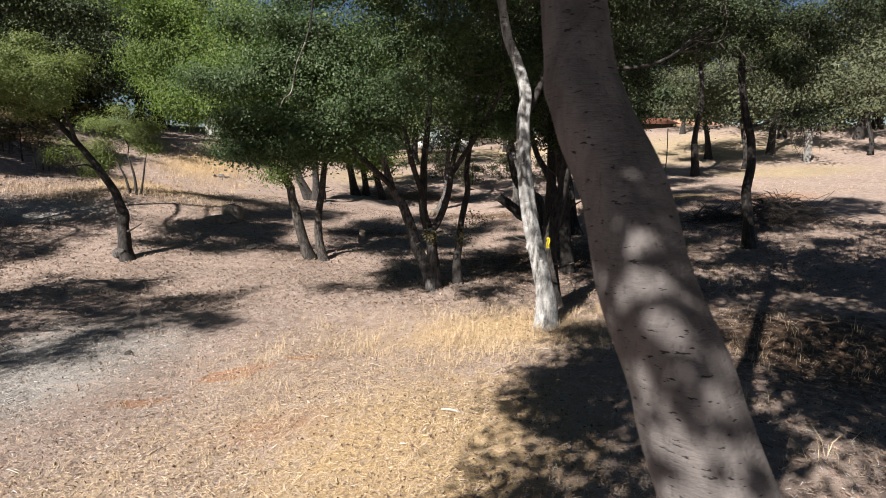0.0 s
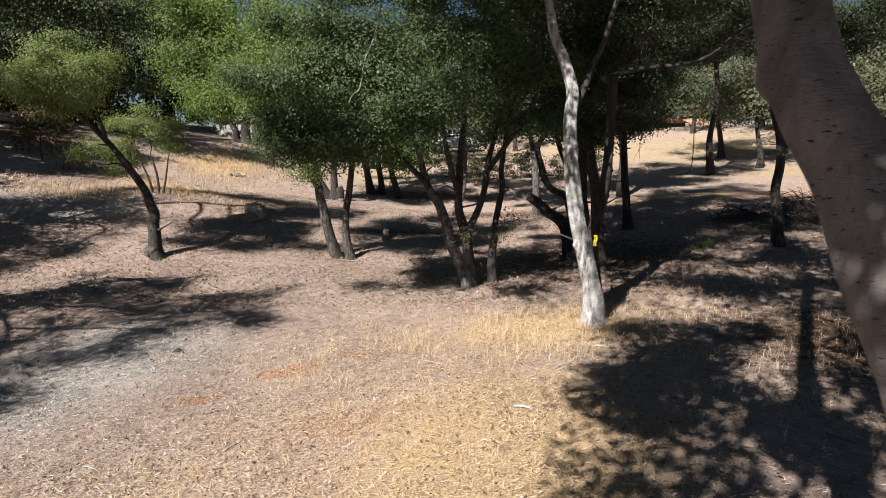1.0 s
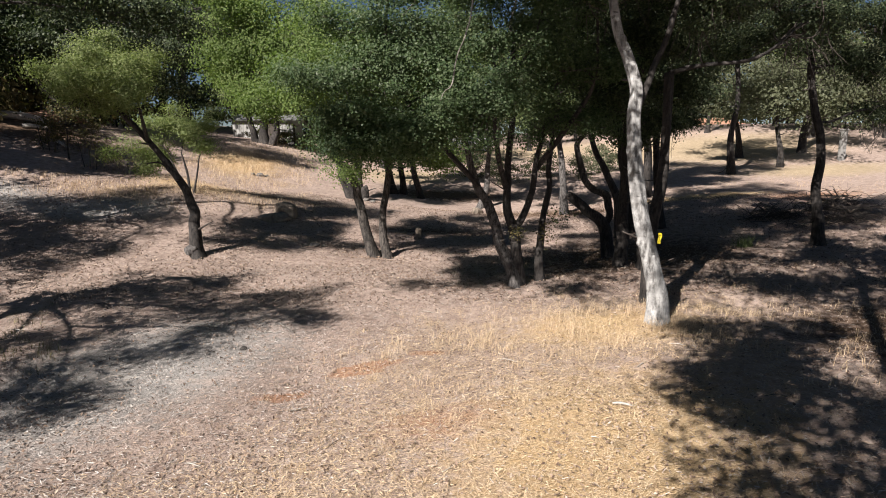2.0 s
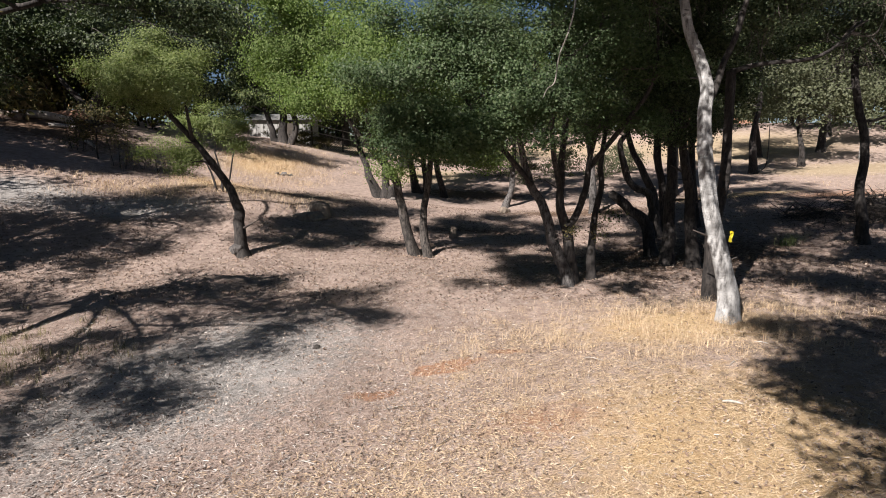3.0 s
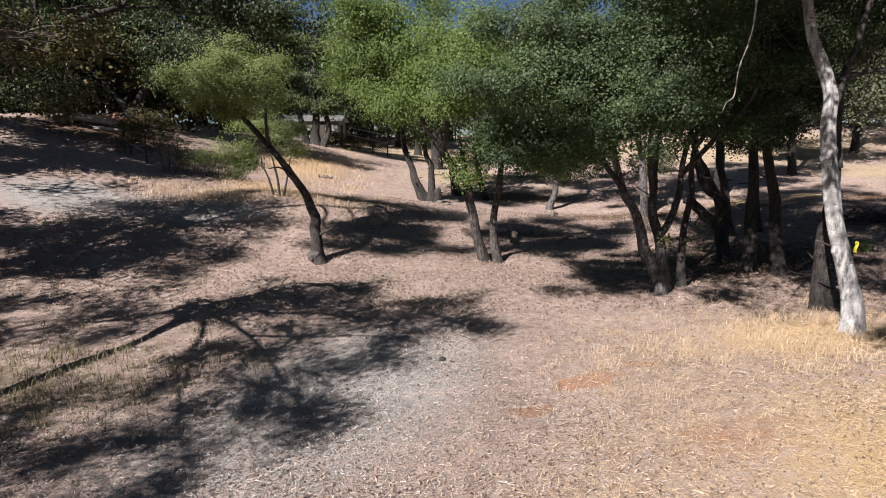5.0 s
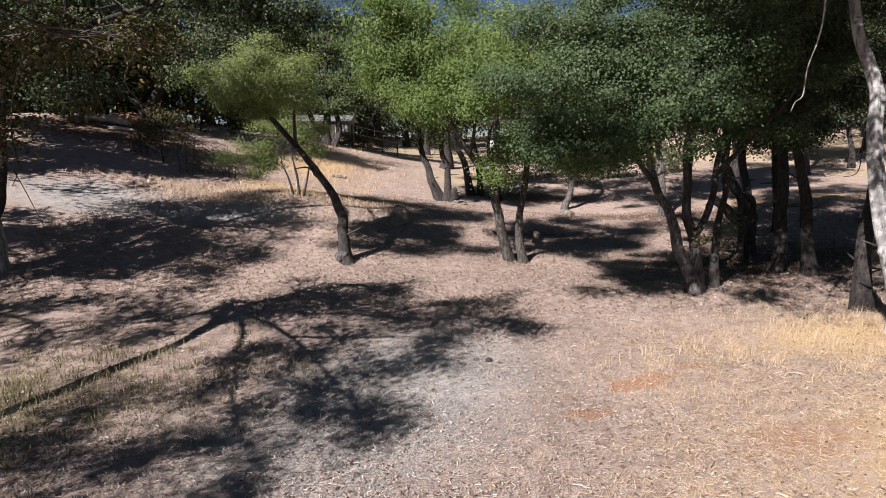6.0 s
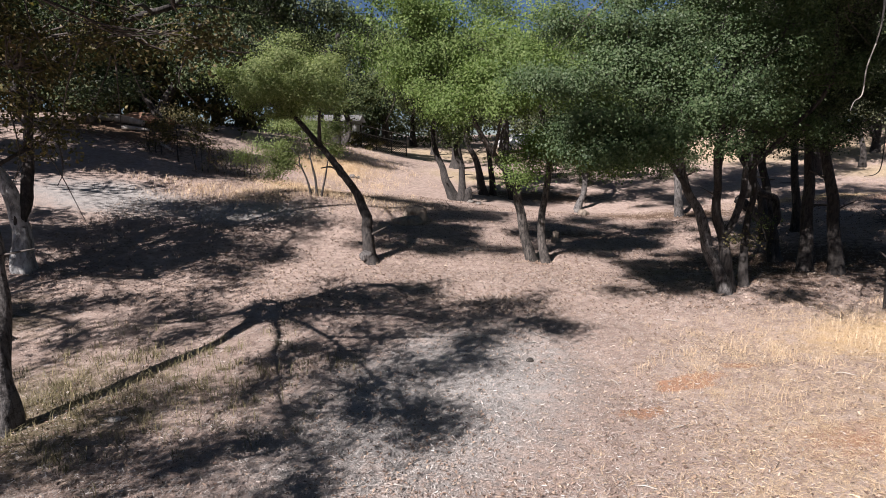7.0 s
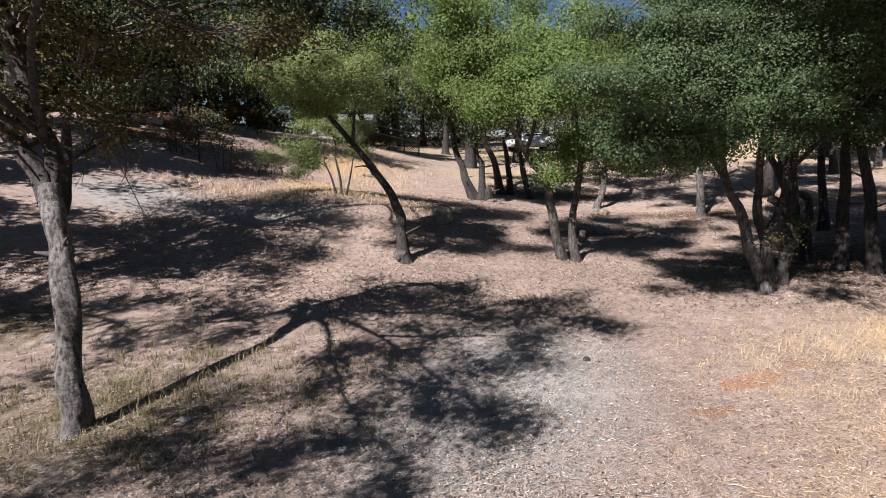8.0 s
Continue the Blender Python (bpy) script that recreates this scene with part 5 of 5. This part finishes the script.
p, r = strewn(150, 46, lambda x, y: np.clip(np.exp(-((x - 4.5) / 2.6) ** 2 - ((y - 8.0) / 3.2) ** 2), 0, 1), (0.5, 10, 3.2, 13), 0.0)
q = tufts(p, r, 8, 0.09)
stuff("weed_stalks", blades(q, r, 0.16, 0.006, 0.9), STRAW, "sparse dry weed stalks in the shade", "dry grass")
p, r = strewn(330, 47, lambda x, y: np.clip(np.exp(-((x + 11.0) / 1.7) ** 2 - ((y - 7.2) / 1.5) ** 2) + 0.5 * np.exp(-((x + 9.4) / 1.2) ** 2 - ((y - 7.6) / 1.2) ** 2), 0, 1), (-15, -7, 4, 11), 0.0)
q = tufts(p, r, 16, 0.07)
stuff("fading_grass", blades(q, r, 0.15, 0.007, 0.6), GREENGRASS, "thin fading green and tan grass", "grass")
p, r = strewn(950, 48, lambda x, y: np.clip(np.exp(-((x + 12.0) / 3.6) ** 2 - ((y - 21.3 - 0.1 * x) / 1.3) ** 2) + np.exp(-((x + 11.5) / 2.4) ** 2 - ((y - 29) / 4.0) ** 2), 0, 1), (-20, -6, 17, 37), 0.0)
q = tufts(p, r, 16, 0.22)
stuff("bank_grass", blades(q, r, 0.17, 0.009, 0.9), STRAW, "tall golden dry grass on the bank", "dry grass")
p, r = strewn(380, 49, lambda x, y: np.clip(np.exp(-((x - 13) / 7) ** 2 - ((y - 26) / 5) ** 2) + np.exp(-((x + 1) / 8) ** 2 - ((y - 38) / 5) ** 2), 0, 1), (-8, 28, 18, 46), 0.0)
q = tufts(p, r, 14, 0.3)
stuff("meadow_grass", blades(q, r, 0.09, 0.009, 1.0), STRAW, "pale dry meadow grass on the rising ground", "dry grass")


# ---- things on the ground and on the trees ----
ROTTEN = plain("weathered_wood", (0.070, 0.054, 0.042), (0.260, 0.215, 0.170), 7, stretch=(1, 1, 0.4), bump=0.8, dist=0.03)
STONE = plain("stone", (0.062, 0.057, 0.053), (0.149, 0.136, 0.124), 8, bump=0.6, dist=0.02)
CLOD = plain("dark_clod", (0.011, 0.010, 0.009), (0.043, 0.037, 0.031), 30, bump=0.8)
CLAY = plain("red_clay", (0.223, 0.118, 0.074), (0.322, 0.186, 0.124), 3, bump=0.6, dist=0.05)
YELLOW = plain("yellow_plastic", (0.527, 0.422, 0.012), (0.589, 0.496, 0.031), 20, rough=0.4, bump=0.05)
SIDING = plain("pale_siding", (0.195, 0.195, 0.186), (0.288, 0.288, 0.279), 5, stretch=(6, 6, 0.3))
SHEETROOF = plain("sheet_roof", (0.209, 0.214, 0.214), (0.307, 0.307, 0.302), 4, rough=0.45, stretch=(0.3, 4, 1))
DARKWOOD = plain("dark_painted_wood", (0.017, 0.014, 0.011), (0.053, 0.041, 0.032), 9)
RAILWOOD = plain("grey_rail_wood", (0.161, 0.146, 0.127), (0.260, 0.242, 0.217), 9)
GLASSY = plain("dark_glass", (0.012, 0.015, 0.019), (0.022, 0.025, 0.028), 3, rough=0.08, bump=0.0)
CARPAINT = plain("white_car_paint", (0.459, 0.459, 0.465), (0.508, 0.508, 0.515), 2, rough=0.25, bump=0.0)
TYRE = plain("tyre_rubber", (0.012, 0.012, 0.012), (0.025, 0.025, 0.025), 20)
STEEL = plain("rim_steel", (0.217, 0.217, 0.223), (0.341, 0.341, 0.347), 8, rough=0.35, metal=0.9)
TILE = plain("terracotta_roof", (0.167, 0.065, 0.043), (0.236, 0.102, 0.068), 5)
CONCRETE = plain("grey_post", (0.161, 0.161, 0.155), (0.236, 0.232, 0.226), 6)


def lump(rx, ry, rz, seed, rough=0.25, level=3, flat_foot=0.25):
    """An uneven rounded stone or clod, its foot flattened."""
    bm = bmesh.new()
    bmesh.ops.create_icosphere(bm, subdivisions=level, radius=1)
    for v in bm.verts:
        n = noise.noise(v.co * 1.3 + Vector((seed, 2 * seed, 0))) + 0.5 * noise.noise(v.co * 3.1 + Vector((0, seed, seed)))
        v.co *= 1 + rough * n
        v.co.z = max(v.co.z, -flat_foot)
        v.co = Vector((v.co.x * rx, v.co.y * ry, v.co.z * rz))
    return bm


def box(bm, x0, y0, z0, x1, y1, z1, bevel=0.0):
    r = bmesh.ops.create_cube(bm, size=1)
    bmesh.ops.scale(bm, vec=(x1 - x0, y1 - y0, z1 - z0), verts=r["verts"])
    bmesh.ops.translate(bm, vec=((x0 + x1) / 2, (y0 + y1) / 2, (z0 + z1) / 2), verts=r["verts"])
    if bevel:
        bmesh.ops.bevel(bm, geom=list({e for v in r["verts"] for e in v.link_edges}), offset=bevel, segments=2, affect="EDGES")
    return bm


def single(name, bm, material, at, label, category, turn=0.0, group="", smooth=True):
    ob = part(name, bm, material, None, smooth=smooth)
    ob.matrix_world = pose(*at, 0, 0, turn)
    return tagged(ob, label, category, group)


def wood_line(name, pts, material, label, category, sides=8, steps=6, seed=3):
    """A loose branch or log: a line of (x, y, z, radius)."""
    o = Vector(pts[0][:3])
    v, f = tube(pts, steps, sides, 0.12, seed)
    ob = new(name, mesh_from(name, v - np.array(o), f, 4, material, True))
    ob.location = o
    return tagged(ob, label, category)


single("clod", lump(0.062, 0.05, 0.042, 3), CLOD, (-4.86, 8.36, gz(-4.86, 8.36) + 0.012), "small dark clod lying on grey mulch", "clod", 20)
wood_line("stick", [(-0.02, 5.50, gz(0, 5.5) + 0.02, 0.012), (0.06, 5.49, gz(0, 5.5) + 0.028, 0.015), (0.17, 5.46, gz(0.17, 5.46) + 0.022, 0.010)], DEADWOOD, "short bleached stick lying on dry grass", "stick")
rs = np.random.RandomState(61)
for i in range(46):      # twigs lying about
    x, y = rs.uniform(-11, 4.5), rs.uniform(3.6, 14)
    a, l = rs.uniform(0, 3.14), rs.uniform(0.1, 0.32)
    dx, dy = math.cos(a) * l, math.sin(a) * l
    tagged(wood_line("fallen_twig", [(x, y, gz(x, y) + 0.012, 0.006), (x + dx * 0.5 + rs.normal(0, 0.02), y + dy * 0.5, gz(x, y) + 0.03, 0.007), (x + dx, y + dy, gz(x + dx, y + dy) + 0.012, 0.004)],
              DEADWOOD if i % 3 else TWIG, "thin dry twig lying on mulch", "twig", 5, 3, i), group="fallen twigs")


def stump(name, x, y, r, h, seed, label, tilt=0.0):
    root = thing(name, (x, y, gz(x, y) - 0.03), label, "stump")
    v, f = tube([(0, 0, -0.05, r * 1.1), (0.02, 0, h * 0.4, r), (0.03 + tilt * 0.5, 0, h * 0.8, r * 0.95), (0.04 + tilt, 0, h, r * 0.9)], 5, 18, 0.12, seed, 0.5, 4)
    part_mesh("body", mesh_from("body", v, f, 4, ROTTEN, True), root)
    for j in range(3):
        a = 2.1 * j + seed
        bm = lump(r * 0.55, r * 0.3, r * 0.35, seed + j)
        bmesh.ops.transform(bm, matrix=pose(math.cos(a) * r * 1.1, math.sin(a) * r * 1.1, 0.02, 0, 0, math.degrees(a)), verts=bm.verts)
        part("root", bm, ROTTEN, root, smooth=True)
    return root


stump("old_stump", -7.14, 19.15, 0.25, 0.42, 4, "weathered old stump banked with dead leaves")
single("leaf_mound", lump(0.55, 0.4, 0.22, 8, 0.35), ROTTEN, (-7.35, 18.6, gz(-7.35, 18.6)), "low heap of brown leaves beside the stump", "leaf heap", 15)
stump("dark_upright", -2.65, 18.2, 0.09, 0.36, 9, "small dark upright form")
single("bark_piece", lump(0.13, 0.06, 0.03, 41, 0.4), DEADWOOD, (-10.1, 6.5, gz(-10.1, 6.5) + 0.012), "pale flat piece of bark in thin grass", "bark", 12)
for i, (x, y, s) in enumerate([(-10.6, 27.3, 0.16), (-10.35, 27.4, 0.1), (-10.9, 27.2, 0.09)]):
    single("stone", lump(s * 1.2, s, s * 0.8, 50 + i, 0.4), STONE, (x, y, gz(x, y) + 0.02), "rough grey stone on the bank", "stone", 40 * i, "bank stones")
stump("broken_stump", -0.45, 23.7, 0.17, 0.22, 6, "small broken pale stump")
single("stone", lump(0.17, 0.14, 0.16, 12), STONE, (-0.3, 25.3, gz(-0.3, 25.3) + 0.03), "grey stone at the foot of a pale oak", "stone")
for i, (x, y, s) in enumerate([(-5.5, 16.0, 0.12), (-5.25, 16.05, 0.07), (-5.75, 15.9, 0.08), (-5.1, 24.0, 0.15), (-4.8, 23.8, 0.11), (-13.3, 8.9, 0.12)]):
    single("stone", lump(s * 1.2, s, s * 0.7, 20 + i, 0.35), STONE, (x, y, gz(x, y) + 0.01), "rough grey stone in dry soil", "stone", 40 * i, "loose stones")
single("burl", lump(0.15, 0.13, 0.14, 31, 0.3, 3, 0.9), BARK_GREY, (-8.12, 14.0, gz(-8.1, 14.0) + 0.2), "pale round burl at the bent oak's foot", "burl")

# the yellow ribbon on the pale oak
tape = thing("flagging_tape", (1.685, 8.98, 1.755), "yellow plastic ribbon tied to the pale oak", "ribbon")
bm = bmesh.new()
bmesh.ops.create_grid(bm, x_segments=3, y_segments=8, size=0.5)
for v in bm.verts:
    v.co = Vector((v.co.x * 0.055 + 0.004 * math.sin(7 * v.co.y), 0.010 * math.sin(5 * v.co.y + 6 * v.co.x), v.co.y * 0.17 + 0.06))
bmesh.ops.solidify(bm, geom=bm.faces[:], thickness=0.002)
part("tail", bm, YELLOW, tape)
bm = box(bmesh.new(), -0.02, -0.012, 0.115, 0.02, 0.012, 0.15, 0.006)
part("knot", bm, YELLOW, tape)

# dead pale limb hanging in the clump oak
dead = thing("dead_limb", (-1.5, 6.1, 8.6), "bare pale dead limb hanging from the canopy", "branch")
for nm, mat, pts in (("tip", RAILWOOD, [(-1.80, 6.43, 3.75, 0.003), (-1.75, 6.45, 3.855, 0.005), (-1.67, 6.46, 3.93, 0.006), (-1.62, 6.51, 4.21, 0.0065), (-1.52, 6.56, 4.46, 0.007)]),
                     ("stem", BARK_DARK, [(-1.52, 6.56, 4.46, 0.0072), (-1.45, 6.6, 4.75, 0.009), (-1.42, 6.65, 5.4, 0.018), (-1.5, 6.4, 6.8, 0.022), (-1.5, 6.1, 8.6, 0.026)])):
    v, f = tube(pts, 6, 8, 0.15, 5)
    part_mesh(nm, mesh_from(nm, v - np.array([-1.5, 6.1, 8.6]), f, 4, mat, True), dead)
# hanging bare twig near the slender oaks
wood_line("hanging_twig", [(6.6, 17.0, 3.9, 0.012), (6.62, 17.0, 3.3, 0.014), (6.6, 17.0, 2.75, 0.014), (6.45, 17.0, 2.55, 0.012), (6.15, 17.0, 2.5, 0.008)], TWIG, "thin bare forked twig hanging from a limb", "branch", 6)

# brush pile
def brush_pile(x, y, w, h, n, seed):
    root = thing("brush_pile", (x, y, gz(x, y)), "tangled heap of dry cut branches", "brush pile")
    g = np.random.RandomState(seed)
    pieces = []
    for i in range(n):
        a = g.uniform(0, 6.28)
        q = np.array([g.normal(0, w * 0.42), g.normal(0, w * 0.24), 0.0])
        q[2] = max(0.02, h * math.exp(-(q[0] / w) ** 2 * 2.2) * g.uniform(0.0, 1.0)) + gz(x + q[0], y + q[1]) - gz(x, y)
        l = g.uniform(0.35, 1.3)
        d = np.array([math.cos(a), math.sin(a) * 0.7, g.normal(0, 0.35)]) * l / 2
        if i < 16:
            d *= 1.3
        e = q + g.normal(0, 0.08, 3)
        lo = q - d
        lo[2] = max(lo[2], gz(x + lo[0], y + lo[1]) - gz(x, y) - 0.02)
        rr = 0.035 if i < 10 else g.uniform(0.005, 0.014)
        pieces.append(tube([(*lo, rr), (*e, rr * 0.8), (*(q + d), rr * 0.35)], 3, 5, 0.1, i))
    for v, f in pieces[:16]:
        part_mesh("branch", mesh_from("branch", v, f, 4, ROTTEN, True), root)
    v, f = gather(pieces[16:])
    tagged(part_mesh("tangle", mesh_from("tangle", v, f, 4, TWIG, True), root), kind="stuff")
    return root


brush_pile(10.6, 17.8, 1.9, 0.85, 420, 5)
brush_pile(8.9, 18.6, 0.9, 0.4, 130, 6)

# green tuft
gt = np.random.RandomState(9)
q = np.array([[6.24, 14.98]]) + gt.normal(0, 0.13, (170, 2))
tagged(stuff("green_tuft", blades(q, gt, 0.30, 0.010, 0.7), plain("tuft_green", (0.056, 0.081, 0.025), (0.118, 0.149, 0.050), 9), "fresh green grass tuft in leaf mould", "grass tuft"))

# far post
post = thing("marker_post", (20.6, 32.5, gz(20.6, 32.5) - 0.1), "pale square concrete post on the slope", "post")
part("shaft", box(bmesh.new(), -0.14, -0.14, 0, 0.14, 0.14, 1.75, 0.02), CONCRETE, post)
part("cap", box(bmesh.new(), -0.17, -0.17, 1.752, 0.17, 0.17, 1.85, 0.02), CONCRETE, post)

# logs on the bank
def log_at(x, y, ln, r, turn, material, label, seed):
    dx, dy = math.cos(radians(turn)) * ln / 2, math.sin(radians(turn)) * ln / 2
    return wood_line("log", [(x - dx, y - dy, gz(x - dx, y - dy) + r * 0.8, r), (x, y, gz(x, y) + r * 1.0, r * 1.05), (x + dx, y + dy, gz(x + dx, y + dy) + r * 0.8, r * 0.85)], material, label, "log", 12, 6, seed)


log_at(-21.0, 26.3, 2.3, 0.17, 8, DEADWOOD, "bleached fallen log on the shaded bank", 3)
log_at(-22.4, 26.0, 1.6, 0.14, -24, ROTTEN, "grey fallen log on the shaded bank", 4)
log_at(-19.8, 25.6, 1.1, 0.08, 30, DEADWOOD, "short bleached log on the shaded bank", 5)
log_at(-17.8, 24.2, 0.8, 0.06, -30, DEADWOOD, "short bleached branch on the shaded bank", 6)
single("clay_mound", lump(1.5, 0.7, 0.42, 15, 0.4), CLAY, (-20.4, 27.2, gz(-20.4, 27.2)), "heap of turned red clay behind logs", "earth heap", 10)

# shed behind the bank
shed = thing("shed", (-14.4, 41.5, gz(-14.4, 41.5) - 0.5), "small pale timber shed behind oaks", "shed")
bm = box(bmesh.new(), -2.1, -1.3, 0, 2.1, 1.3, 1.85)
part("wall", bm, SIDING, shed)
for i in range(17):
    part("board", box(bmesh.new(), -2.1 + i * 0.248, -1.33, 0.0, -2.1 + i * 0.248 + 0.225, -1.302, 1.85, 0.006), SIDING, shed)
bm = bmesh.new()
pr = [(-2.35, -1.6, 1.82), (2.35, -1.6, 1.82), (2.35, 0, 2.3), (-2.35, 0, 2.3), (2.35, 1.6, 1.82), (-2.35, 1.6, 1.82)]
vs = [bm.verts.new(v) for v in pr]
bm.faces.new([vs[0], vs[1], vs[2], vs[3]]); bm.faces.new([vs[3], vs[2], vs[4], vs[5]])
bmesh.ops.solidify(bm, geom=bm.faces[:], thickness=0.06)
part("roof", bm, SHEETROOF, shed, "pale sheet-metal roof")
part("door", box(bmesh.new(), 0.35, -1.37, 0.05, 1.15, -1.332, 1.78, 0.008), DARKWOOD, shed, "dark plank door")

# lattice fence running down the bank
fence = thing("lattice_fence", (-12.7, 38.0, gz(-12.7, 38.0)), "dark diamond lattice fence with a pale top rail", "fence")
F0, F1, FH = Vector((0, 0, 0)), Vector((3.9, 0.9, 0)), 0.9
fz = lambda s: gz(-12.7 + F1.x * s, 38.0 + F1.y * s) - gz(-12.7, 38.0)


def bar(a, b, w, d):
    """A square bar between two points."""
    a, b = Vector(a), Vector(b)
    bm = box(bmesh.new(), -w / 2, -d / 2, 0, w / 2, d / 2, (b - a).length)
    bmesh.ops.transform(bm, matrix=Matrix.Translation(a) @ (b - a).to_track_quat("Z", "Y").to_matrix().to_4x4(), verts=bm.verts)
    return bm


def on_fence(s, h):
    return (F1.x * s, F1.y * s, fz(s) + h)


for s in np.linspace(0, 1, 5):
    part("post", bar(on_fence(s, -0.1), on_fence(s, FH + 0.5), 0.09, 0.09), DARKWOOD, fence)
for i in range(4):
    part("rail", bar(on_fence(i / 4, FH), on_fence((i + 1) / 4, FH), 0.1, 0.06), RAILWOOD, fence, "pale weathered rail")
    part("handrail", bar(on_fence(i / 4, FH + 0.5), on_fence((i + 1) / 4, FH + 0.5), 0.05, 0.05), RAILWOOD, fence, "thin pale handrail")
for i in range(-6, 26):
    for sgn in (1, -1):
        s0, s1 = i / 25, (i + 6) / 25
        a, b = max(s0, 0.0), min(s1, 1.0)
        if a < b:
            h0, h1 = (a - s0) / (s1 - s0), (b - s0) / (s1 - s0)
            if sgn < 0:
                h0, h1 = 1 - h0, 1 - h1
            part("slat", bar(on_fence(a, h0 * FH), on_fence(b, h1 * FH), 0.085, 0.02), DARKWOOD, fence)

# white car far behind the trees
def car(x, y, turn):
    root = thing("car", (x, y, gz(x, y)), "white parked car far behind the oaks", "car")
    root.rotation_euler = (0, 0, radians(turn))
    prof = [(-2.1, 0.35), (-2.15, 0.75), (-1.95, 0.95), (-1.2, 1.0), (-0.75, 1.42), (0.75, 1.46), (1.5, 1.02), (2.0, 0.92), (2.12, 0.6), (2.1, 0.35)]
    bm = bmesh.new()
    a = [bm.verts.new((u, -0.85 + (0.1 if w > 1.1 else 0), w)) for u, w in prof]
    b = [bm.verts.new((u, 0.85 - (0.1 if w > 1.1 else 0), w)) for u, w in prof]
    bm.faces.new(a); bm.faces.new(b[::-1])
    for i in range(len(prof)):
        j = (i + 1) % len(prof)
        bm.faces.new([a[j], a[i], b[i], b[j]])
    bmesh.ops.recalc_face_normals(bm, faces=bm.faces[:])
    bmesh.ops.bevel(bm, geom=bm.edges[:], offset=0.05, segments=2, affect="EDGES")
    part("body", bm, CARPAINT, root, smooth=True)
    for sgn in (-1, 1):
        for u0, u1 in ((-0.68, 0.0), (0.06, 0.9)):
            bm = bmesh.new()
            y0 = sgn * 0.80
            q = [(u0 - (0.3 if u0 < -0.5 else 0), y0 + sgn * 0.03, 1.05), (u1 + (0.35 if u1 > 0.5 else 0), y0 + sgn * 0.03, 1.05), (u1, y0 - sgn * 0.03, 1.38), (u0, y0 - sgn * 0.03, 1.38)]
            bm.faces.new([bm.verts.new(v) for v in q])
            bmesh.ops.solidify(bm, geom=bm.faces[:], thickness=0.02)
            part("window", bm, GLASSY, root, "dark side window")
        for u in (-1.35, 1.35):
            bm = bmesh.new()
            bmesh.ops.create_cone(bm, cap_ends=True, segments=20, radius1=0.33, radius2=0.33, depth=0.2)
            bmesh.ops.bevel(bm, geom=bm.edges[:], offset=0.03, segments=1, affect="EDGES")
            bmesh.ops.transform(bm, matrix=pose(u, sgn * 0.8, 0.33, 90), verts=bm.verts)
            w = part("wheel", bm, TYRE, root)
            bm = bmesh.new()
            bmesh.ops.create_cone(bm, cap_ends=True, segments=16, radius1=0.2, radius2=0.17, depth=0.03)
            bmesh.ops.transform(bm, matrix=pose(u, sgn * 0.912, 0.33, 90 * sgn), verts=bm.verts)
            part("rim", bm, STEEL, w)
    return root


car(0.0, 47.5, 12)

# low red-roofed shed on the far slope, with an earth bank beside it
hut = thing("low_hut", (18.0, 52.0, gz(18, 52) - 0.55), "low hut with a terracotta roof on the far slope", "hut")
part("wall", box(bmesh.new(), -2.4, -1.2, 0, 2.4, 1.2, 0.9), DARKWOOD, hut)
bm = bmesh.new()
vs = [bm.verts.new(v) for v in [(-2.7, -1.6, 0.86), (2.7, -1.6, 0.86), (2.7, 1.6, 1.5), (-2.7, 1.6, 1.5)]]
bm.faces.new(vs)
bmesh.ops.solidify(bm, geom=bm.faces[:], thickness=0.08)
part("roof", bm, TILE, hut, "sloping terracotta roof")
single("clay_bank", lump(3.4, 1.8, 1.0, 17, 0.35, 4), CLAY, (23.2, 54.0, gz(23.2, 54) - 0.5), "bare red clay bank on the far slope", "earth bank")
